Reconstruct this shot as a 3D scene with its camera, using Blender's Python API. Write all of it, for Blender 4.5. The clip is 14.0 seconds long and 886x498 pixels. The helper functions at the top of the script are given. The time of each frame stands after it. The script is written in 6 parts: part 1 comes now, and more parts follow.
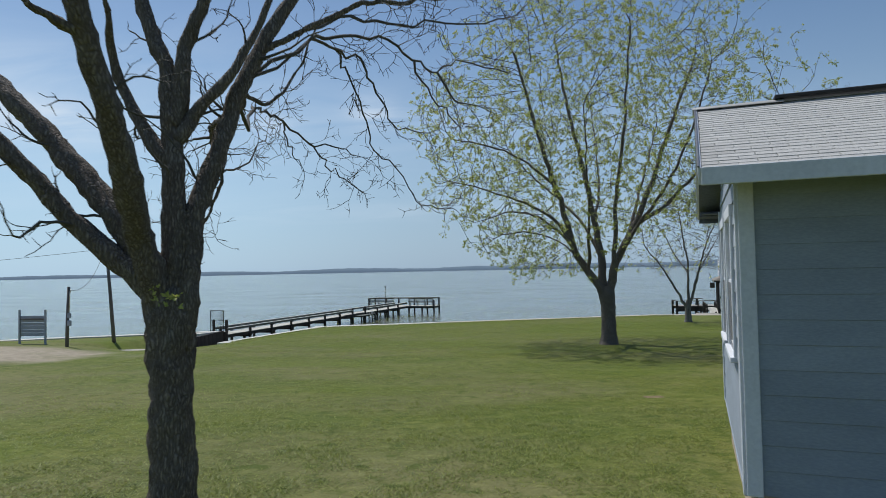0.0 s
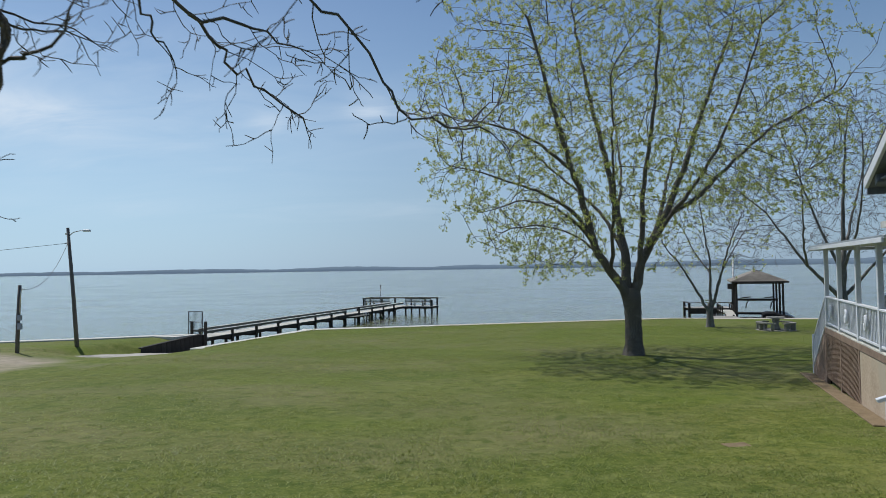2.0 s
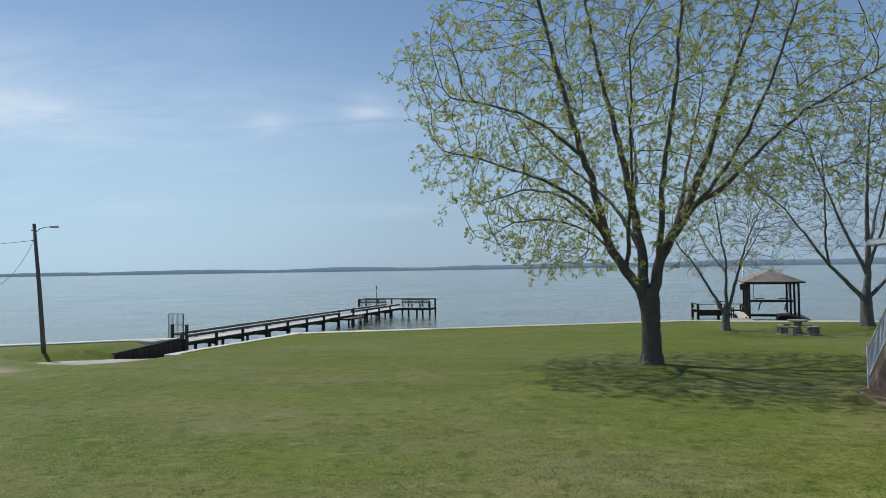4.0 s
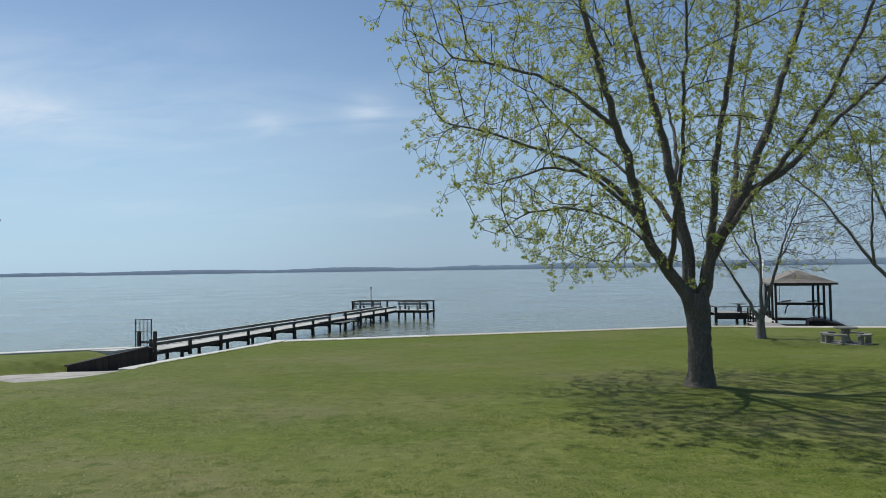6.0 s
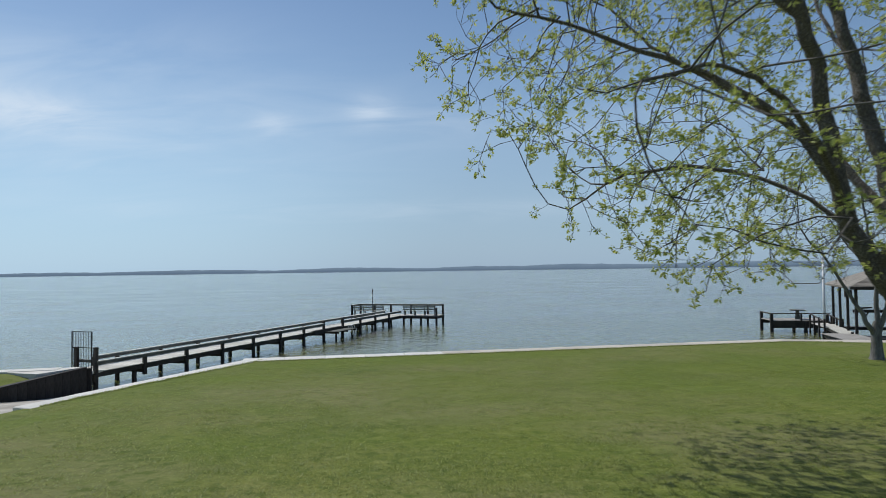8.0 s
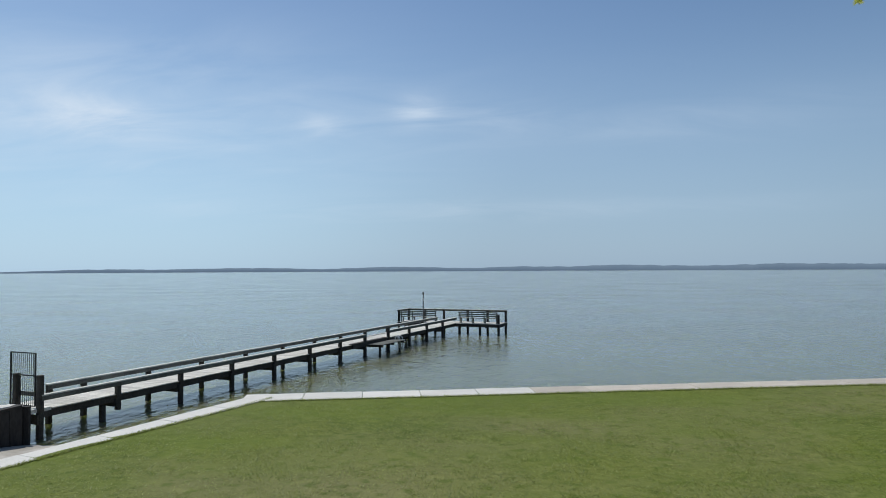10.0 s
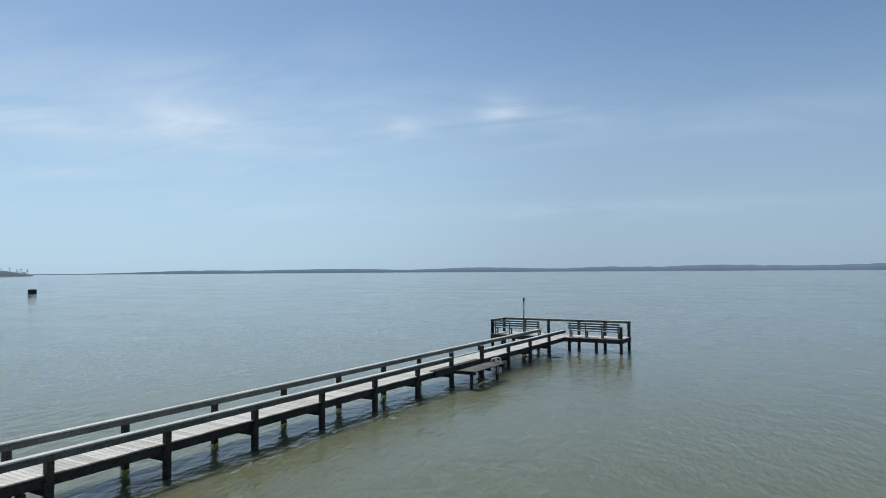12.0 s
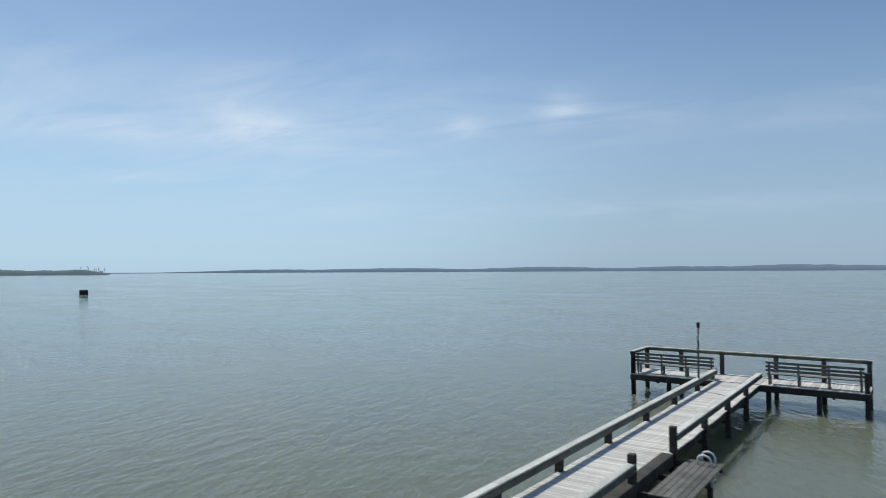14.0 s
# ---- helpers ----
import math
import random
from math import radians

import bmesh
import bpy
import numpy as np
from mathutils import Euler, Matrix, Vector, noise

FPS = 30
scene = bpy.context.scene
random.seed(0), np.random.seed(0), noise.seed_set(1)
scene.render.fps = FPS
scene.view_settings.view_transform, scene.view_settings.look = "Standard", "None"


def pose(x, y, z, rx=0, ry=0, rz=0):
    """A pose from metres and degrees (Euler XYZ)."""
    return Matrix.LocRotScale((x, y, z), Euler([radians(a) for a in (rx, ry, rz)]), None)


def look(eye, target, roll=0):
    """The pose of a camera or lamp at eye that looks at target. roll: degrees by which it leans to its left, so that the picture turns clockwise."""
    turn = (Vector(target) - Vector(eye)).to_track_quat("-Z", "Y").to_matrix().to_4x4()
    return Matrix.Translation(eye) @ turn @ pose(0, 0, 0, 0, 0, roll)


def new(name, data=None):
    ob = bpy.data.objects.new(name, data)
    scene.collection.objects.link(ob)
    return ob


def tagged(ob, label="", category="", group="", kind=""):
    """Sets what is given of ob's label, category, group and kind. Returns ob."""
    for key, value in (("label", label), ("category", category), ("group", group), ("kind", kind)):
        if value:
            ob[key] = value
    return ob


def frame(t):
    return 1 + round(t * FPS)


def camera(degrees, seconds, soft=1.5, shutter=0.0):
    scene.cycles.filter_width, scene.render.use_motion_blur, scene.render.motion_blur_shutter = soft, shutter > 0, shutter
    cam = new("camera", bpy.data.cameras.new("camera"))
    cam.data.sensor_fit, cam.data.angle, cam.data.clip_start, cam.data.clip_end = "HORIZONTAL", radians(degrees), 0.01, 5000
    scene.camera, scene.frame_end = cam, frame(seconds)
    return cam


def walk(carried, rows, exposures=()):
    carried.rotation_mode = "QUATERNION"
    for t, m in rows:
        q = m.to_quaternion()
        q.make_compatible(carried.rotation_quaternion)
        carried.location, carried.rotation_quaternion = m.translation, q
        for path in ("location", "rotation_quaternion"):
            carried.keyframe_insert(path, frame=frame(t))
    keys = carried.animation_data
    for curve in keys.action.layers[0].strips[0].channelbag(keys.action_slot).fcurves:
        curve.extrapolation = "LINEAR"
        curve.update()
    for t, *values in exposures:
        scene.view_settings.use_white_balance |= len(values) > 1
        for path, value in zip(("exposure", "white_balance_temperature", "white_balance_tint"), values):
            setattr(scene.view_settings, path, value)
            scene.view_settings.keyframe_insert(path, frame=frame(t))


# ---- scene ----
cam = camera(68.0, 14.0, 0.75, 0.28)
PATH = [
    (0, (1.534, 0.637, 3.678), (1.479, 2.635, 3.741), -1.2),
    (0.5, (1.511, 1.834, 3.661), (1.46, 3.833, 3.722), -1.1),
    (1, (1.465, 2.908, 3.656), (1.414, 4.907, 3.717), -1.1),
    (1.5, (1.373, 3.794, 3.683), (1.323, 5.793, 3.742), -1.0),
    (2, (1.33, 4.745, 3.668), (1.281, 6.744, 3.727), -0.9),
    (2.5, (1.332, 5.585, 3.663), (1.284, 7.583, 3.723), -0.9),
    (3, (1.418, 6.249, 3.592), (1.368, 8.248, 3.653), -0.9),
    (5.5, (1.351, 10.67, 3.601), (1.308, 12.668, 3.661), -0.9),
    (6, (1.261, 12.168, 3.591), (1.218, 14.167, 3.652), -0.9),
    (6.5, (1.116, 13.917, 3.614), (1.074, 15.916, 3.676), -0.9),
    (7, (0.939, 15.856, 3.574), (0.898, 17.854, 3.637), -0.8),
    (7.5, (0.765, 17.98, 3.588), (0.722, 19.979, 3.651), -0.8),
    (8, (0.388, 20.346, 3.561), (0.334, 22.344, 3.624), -0.8),
    (8.5, (-0.076, 22.834, 3.537), (-0.141, 24.832, 3.6), -0.8),
    (9, (-0.567, 25.326, 3.54), (-0.675, 27.322, 3.603), -0.7),
    (9.2, (-0.752, 26.298, 3.541), (-0.878, 28.293, 3.604), -0.5),
    (11.3, (-2.611, 36.505, 3.579), (-2.95, 38.475, 3.645), -0.6),
    (11.5, (-2.884, 37.564, 3.565), (-3.256, 39.528, 3.631), -0.5),
    (12, (-3.704, 40.573, 3.54), (-4.149, 42.521, 3.607), -0.4),
    (12.5, (-4.84, 43.968, 3.558), (-5.33, 45.906, 3.623), -0.4),
    (13, (-6.177, 47.74, 3.573), (-6.717, 49.665, 3.639), -0.4),
    (13.5, (-7.78, 51.43, 3.709), (-8.37, 53.34, 3.776), -0.3),
    (14, (-9.498, 55.017, 3.857), (-10.12, 56.917, 3.923), -0.3),
]
walk(cam, [(t, look(eye, target, roll)) for t, eye, target, roll in PATH], [(0, -0.08, 6260, 10), (14, -0.08, 6260, 10)])

# ---- light ----
SUN_AZ, SUN_EL = radians(-47), radians(59)
to_sun = Vector((math.sin(SUN_AZ) * math.cos(SUN_EL), math.cos(SUN_AZ) * math.cos(SUN_EL), math.sin(SUN_EL)))
sun = new("sun", bpy.data.lights.new("sun", "SUN"))
sun.data.energy, sun.data.angle, sun.data.color = 3.6, radians(0.6), (1.0, 0.95, 0.87)
sun.matrix_world = look((0, 0, 40), Vector((0, 0, 40)) - to_sun)

world = bpy.data.worlds.new("sky")
scene.world = world
world.use_nodes = True
wt = world.node_tree
wt.nodes.clear()


def wnode(kind, **kw):
    n = wt.nodes.new(kind)
    for k, v in kw.items():
        n.inputs[k].default_value = v
    return n


sky = wt.nodes.new("ShaderNodeTexSky")
sky.sky_type, sky.sun_disc = "NISHITA", False
sky.sun_elevation, sky.sun_rotation = SUN_EL, SUN_AZ
sky.air_density, sky.dust_density, sky.ozone_density, sky.altitude = 1.0, 0.8, 1.0, 60
w_co = wt.nodes.new("ShaderNodeTexCoord")
w_sep = wt.nodes.new("ShaderNodeSeparateXYZ")
wt.links.new(w_co.outputs["Generated"], w_sep.inputs[0])
w_up = wt.nodes.new("ShaderNodeMath"); w_up.operation = "ADD"; w_up.inputs[1].default_value = 0.18
wt.links.new(w_sep.outputs[2], w_up.inputs[0])
w_dx = wt.nodes.new("ShaderNodeMath"); w_dx.operation = "DIVIDE"
w_dy = wt.nodes.new("ShaderNodeMath"); w_dy.operation = "DIVIDE"
wt.links.new(w_sep.outputs[0], w_dx.inputs[0]); wt.links.new(w_up.outputs[0], w_dx.inputs[1])
wt.links.new(w_sep.outputs[1], w_dy.inputs[0]); wt.links.new(w_up.outputs[0], w_dy.inputs[1])
w_vec = wt.nodes.new("ShaderNodeCombineXYZ")
wt.links.new(w_dx.outputs[0], w_vec.inputs[0]); wt.links.new(w_dy.outputs[0], w_vec.inputs[1])
w_map = wt.nodes.new("ShaderNodeMapping")
w_map.inputs["Rotation"].default_value = (0, 0, radians(18))
w_map.inputs["Scale"].default_value = (0.6, 1.4, 1.0)
w_map.inputs["Location"].default_value = (4.18, 0.82, 0.0)
wt.links.new(w_vec.outputs[0], w_map.inputs[0])
w_n = wnode("ShaderNodeTexNoise", Scale=2.2, Detail=8.0, Roughness=0.58, Distortion=0.7)
wt.links.new(w_map.outputs[0], w_n.inputs["Vector"])


def wmath(op, a, b=0.0, c=0.0):
    n = wt.nodes.new("ShaderNodeMath")
    n.operation = op
    for i, v in enumerate((a, b, c)):
        if isinstance(v, (int, float)):
            n.inputs[i].default_value = v
        else:
            wt.links.new(v, n.inputs[i])
    return n.outputs[0]


w_az = wmath("ARCTAN2", w_sep.outputs[0], w_sep.outputs[1])
w_el = wmath("ARCSINE", w_sep.outputs[2])
# thin cirrus: one long faint veil and the brighter tufts in it (degrees from north, height, half-widths, strength)
w_all = wmath("MULTIPLY", 0.0, 0.0)
for az, el, wide, high, much in ((-36, 13.0, 26, 5.5, 0.26), (-7.7, 13.8, 2.0, 1.3, 0.34), (-16.0, 12.2, 1.8, 0.9, 0.26), (-32.5, 11.6, 5.5, 1.5, 0.46),
                                 (-45.5, 11.2, 6.0, 0.9, 0.42), (-29.5, 8.3, 2.6, 0.5, 0.2), (-42, 7.6, 4.0, 0.5, 0.22), (-4, 13.2, 7.0, 1.2, 0.16), (14, 12.0, 16, 1.6, 0.1), (-10, 5.2, 30, 0.9, 0.12)):
    u = wmath("DIVIDE", wmath("SUBTRACT", w_az, radians(az)), radians(wide))
    v = wmath("DIVIDE", wmath("SUBTRACT", w_el, radians(el)), radians(high))
    w_all = wmath("MULTIPLY_ADD", wmath("EXPONENT", wmath("MULTIPLY", wmath("MULTIPLY_ADD", u, u, wmath("MULTIPLY", v, v)), -1.0)), much, w_all)
w_r = wt.nodes.new("ShaderNodeMapRange")
w_r.inputs[1].default_value, w_r.inputs[2].default_value = 0.36, 0.68
w_r.inputs[3].default_value, w_r.inputs[4].default_value = 0.12, 1.5
wt.links.new(w_n.outputs[0], w_r.inputs[0])
w_veil = wt.nodes.new("ShaderNodeMath"); w_veil.operation = "MULTIPLY"
wt.links.new(w_r.outputs[0], w_veil.inputs[0]); wt.links.new(w_all, w_veil.inputs[1])
w_mix = wt.nodes.new("ShaderNodeMix"); w_mix.data_type = "RGBA"
wt.links.new(w_veil.outputs[0], w_mix.inputs[0])
w_mix.inputs[7].default_value = (8.6, 9.6, 10.6, 1)
w_low = wt.nodes.new("ShaderNodeMapRange")
w_low.interpolation_type = "SMOOTHERSTEP"
w_low.inputs[1].default_value, w_low.inputs[2].default_value = -0.05, 0.46
w_low.inputs[3].default_value, w_low.inputs[4].default_value = 0.82, 0.0
wt.links.new(w_sep.outputs[2], w_low.inputs[0])
w_haze = wt.nodes.new("ShaderNodeMix"); w_haze.data_type = "RGBA"
# the horizon is brighter towards the sun
w_dot = wt.nodes.new("ShaderNodeVectorMath"); w_dot.operation = "DOT_PRODUCT"
w_dot.inputs[1].default_value = (math.sin(SUN_AZ), math.cos(SUN_AZ), 0.25)
wt.links.new(w_co.outputs["Generated"], w_dot.inputs[0])
w_glow = wt.nodes.new("ShaderNodeMapRange"); w_glow.interpolation_type = "SMOOTHSTEP"
w_glow.inputs[1].default_value, w_glow.inputs[2].default_value = 0.68, 1.02
wt.links.new(w_dot.outputs["Value"], w_glow.inputs[0])
w_hc = wt.nodes.new("ShaderNodeMix"); w_hc.data_type = "RGBA"
w_hc.inputs[7].default_value = (5.7, 8.1, 10.2, 1)
w_away = wt.nodes.new("ShaderNodeMapRange"); w_away.interpolation_type = "SMOOTHSTEP"
w_away.inputs[1].default_value, w_away.inputs[2].default_value = -0.6, 0.55
wt.links.new(w_dot.outputs["Value"], w_away.inputs[0])
w_ha = wt.nodes.new("ShaderNodeMix"); w_ha.data_type = "RGBA"
w_ha.inputs[6].default_value, w_ha.inputs[7].default_value = (2.0, 2.9, 4.0, 1), (4.25, 5.85, 7.55, 1)
wt.links.new(w_away.outputs[0], w_ha.inputs[0])
wt.links.new(w_ha.outputs[2], w_hc.inputs[6])
wt.links.new(w_glow.outputs[0], w_hc.inputs[0])
wt.links.new(w_hc.outputs[2], w_haze.inputs[7])
wt.links.new(w_low.outputs[0], w_haze.inputs[0])
w_tint = wt.nodes.new("ShaderNodeMix"); w_tint.data_type, w_tint.blend_type = "RGBA", "MULTIPLY"
w_tint.inputs[0].default_value = 1.0
w_tint.inputs[7].default_value = (0.94, 1.06, 1.13, 1)
wt.links.new(sky.outputs[0], w_tint.inputs[6])
wt.links.new(w_tint.outputs[2], w_haze.inputs[6])
wt.links.new(w_haze.outputs[2], w_mix.inputs[6])
w_bg = wnode("ShaderNodeBackground", Strength=0.085)
wt.links.new(w_mix.outputs[2], w_bg.inputs[0])
w_out = wt.nodes.new("ShaderNodeOutputWorld")
wt.links.new(w_bg.outputs[0], w_out.inputs[0])


# ---- materials ----
def material(name, a, b, rough=0.7, metal=0.0, scale=4.0, fine=40.0, bump=0.25, depth=0.01, stretch=(1, 1, 1), spot=None, vary=0.0, coords="Object", spec=0.4):
    """Two-scale noise between colours a and b, with relief; spot: a third colour in patches; vary: brightness per object."""
    m = bpy.data.materials.new(name)
    m.use_nodes = True
    t = m.node_tree
    p = t.nodes["Principled BSDF"]
    p.inputs["Roughness"].default_value, p.inputs["Metallic"].default_value = rough, metal
    p.inputs["Specular IOR Level"].default_value = spec
    co = t.nodes.new("ShaderNodeTexCoord")
    mp = t.nodes.new("ShaderNodeMapping")
    mp.inputs["Scale"].default_value = stretch
    t.links.new(co.outputs[coords], mp.inputs[0])
    big = t.nodes.new("ShaderNodeTexNoise"); big.inputs["Scale"].default_value = scale; big.inputs["Detail"].default_value = 5
    small = t.nodes.new("ShaderNodeTexNoise"); small.inputs["Scale"].default_value = fine; small.inputs["Detail"].default_value = 4
    for n in (big, small):
        t.links.new(mp.outputs[0], n.inputs["Vector"])
    mean = t.nodes.new("ShaderNodeMath"); mean.operation = "ADD"
    t.links.new(big.outputs[0], mean.inputs[0]); t.links.new(small.outputs[0], mean.inputs[1])
    rng = t.nodes.new("ShaderNodeMapRange")
    rng.inputs[1].default_value, rng.inputs[2].default_value = 0.72, 1.28
    t.links.new(mean.outputs[0], rng.inputs[0])
    mix = t.nodes.new("ShaderNodeMix"); mix.data_type = "RGBA"
    mix.inputs[6].default_value, mix.inputs[7].default_value = (*a, 1), (*b, 1)
    t.links.new(rng.outputs[0], mix.inputs[0])
    last = mix.outputs[2]
    if spot:
        sn = t.nodes.new("ShaderNodeTexNoise"); sn.inputs["Scale"].default_value = scale * 0.45; sn.inputs["Detail"].default_value = 6
        t.links.new(mp.outputs[0], sn.inputs["Vector"])
        sr = t.nodes.new("ShaderNodeMapRange"); sr.inputs[1].default_value, sr.inputs[2].default_value = 0.52, 0.66
        t.links.new(sn.outputs[0], sr.inputs[0])
        sm = t.nodes.new("ShaderNodeMix"); sm.data_type = "RGBA"
        sm.inputs[7].default_value = (*spot, 1)
        t.links.new(sr.outputs[0], sm.inputs[0]); t.links.new(last, sm.inputs[6])
        last = sm.outputs[2]
    if vary:
        oi = t.nodes.new("ShaderNodeObjectInfo")
        hr = t.nodes.new("ShaderNodeMapRange"); hr.inputs[3].default_value, hr.inputs[4].default_value = 1 - vary, 1 + vary
        t.links.new(oi.outputs["Random"], hr.inputs[0])
        hs = t.nodes.new("ShaderNodeHueSaturation")
        t.links.new(hr.outputs[0], hs.inputs["Value"]); t.links.new(last, hs.inputs["Color"])
        last = hs.outputs[0]
    t.links.new(last, p.inputs["Base Color"])
    bp = t.nodes.new("ShaderNodeBump"); bp.inputs["Strength"].default_value, bp.inputs["Distance"].default_value = bump, depth
    t.links.new(small.outputs[0], bp.inputs["Height"]); t.links.new(bp.outputs[0], p.inputs["Normal"])
    return m


def leaf_material(name, a, b):
    m = bpy.data.materials.new(name)
    m.use_nodes = True
    t = m.node_tree
    p = t.nodes["Principled BSDF"]
    p.inputs["Roughness"].default_value = 0.55
    g = t.nodes.new("ShaderNodeNewGeometry")
    mix = t.nodes.new("ShaderNodeMix"); mix.data_type = "RGBA"
    mix.inputs[6].default_value, mix.inputs[7].default_value = (*a, 1), (*b, 1)
    t.links.new(g.outputs["Random Per Island"], mix.inputs[0])
    t.links.new(mix.outputs[2], p.inputs["Base Color"])
    tr = t.nodes.new("ShaderNodeBsdfTranslucent")
    t.links.new(mix.outputs[2], tr.inputs[0])
    ms = t.nodes.new("ShaderNodeMixShader"); ms.inputs[0].default_value = 0.5
    t.links.new(p.outputs[0], ms.inputs[1]); t.links.new(tr.outputs[0], ms.inputs[2])
    t.links.new(ms.outputs[0], t.nodes["Material Output"].inputs[0])
    return m


def bark_material(name, crack, dark, light, pale, size=1.0):
    """Furrowed bark: long plates between dark cracks, with pale lichen."""
    m = bpy.data.materials.new(name)
    m.use_nodes = True
    t = m.node_tree
    p = t.nodes["Principled BSDF"]
    p.inputs["Roughness"].default_value, p.inputs["Specular IOR Level"].default_value = 0.96, 0.15
    co = t.nodes.new("ShaderNodeTexCoord")

    def mapped(stretch):
        mp = t.nodes.new("ShaderNodeMapping")
        mp.inputs["Scale"].default_value = stretch
        t.links.new(co.outputs["Object"], mp.inputs[0])
        return mp.outputs[0]

    def noisy(scale, detail, stretch):
        n = t.nodes.new("ShaderNodeTexNoise")
        n.inputs["Scale"].default_value, n.inputs["Detail"].default_value = scale, detail
        t.links.new(mapped(stretch), n.inputs["Vector"])
        return n.outputs[0]

    def ranged(sock, lo, hi, a=0.0, b=1.0):
        r = t.nodes.new("ShaderNodeMapRange")
        for i, v in ((1, lo), (2, hi), (3, a), (4, b)):
            r.inputs[i].default_value = v
        t.links.new(sock, r.inputs[0])
        return r.outputs[0]

    def mixed(fac, a, b):
        x = t.nodes.new("ShaderNodeMix"); x.data_type = "RGBA"
        t.links.new(fac, x.inputs[0])
        for i, v in ((6, a), (7, b)):
            if isinstance(v, tuple):
                x.inputs[i].default_value = (*v, 1)
            else:
                t.links.new(v, x.inputs[i])
        return x.outputs[2]

    # plates bend a little, so the grid of cells is pushed about by noise
    push = t.nodes.new("ShaderNodeTexNoise")
    push.inputs["Scale"].default_value, push.inputs["Detail"].default_value = 7 * size, 3
    t.links.new(co.outputs["Object"], push.inputs["Vector"])
    add = t.nodes.new("ShaderNodeVectorMath"); add.operation = "MULTIPLY_ADD"
    add.inputs[1].default_value = (0.08, 0.08, 0.1)
    t.links.new(push.outputs["Color"], add.inputs[0]); t.links.new(co.outputs["Object"], add.inputs[2])
    sc = t.nodes.new("ShaderNodeVectorMath"); sc.operation = "MULTIPLY"
    sc.inputs[1].default_value = (45 * size, 45 * size, 6.5 * size)
    t.links.new(add.outputs[0], sc.inputs[0])
    cell = t.nodes.new("ShaderNodeTexVoronoi"); cell.feature = "DISTANCE_TO_EDGE"
    cell.inputs["Scale"].default_value = 1.0
    t.links.new(sc.outputs[0], cell.inputs["Vector"])
    plate = ranged(cell.outputs["Distance"], 0.0, 0.3, 0.15, 1.0)
    c = mixed(ranged(noisy(60 * size, 4, (1, 1, 0.4)), 0.32, 0.68), dark, light)
    c = mixed(ranged(noisy(5 * size, 5, (1, 1, 0.5)), 0.54, 0.68, 0.0, 0.6), c, pale)
    c = mixed(plate, crack, c)
    t.links.new(c, p.inputs["Base Color"])
    h = t.nodes.new("ShaderNodeMath"); h.operation = "MULTIPLY_ADD"; h.inputs[1].default_value = 0.35
    t.links.new(noisy(80 * size, 4, (1, 1, 0.4)), h.inputs[0]); t.links.new(plate, h.inputs[2])
    bp = t.nodes.new("ShaderNodeBump"); bp.inputs["Strength"].default_value, bp.inputs["Distance"].default_value = 1.0, 0.013 / size
    t.links.new(h.outputs[0], bp.inputs["Height"]); t.links.new(bp.outputs[0], p.inputs["Normal"])
    return m


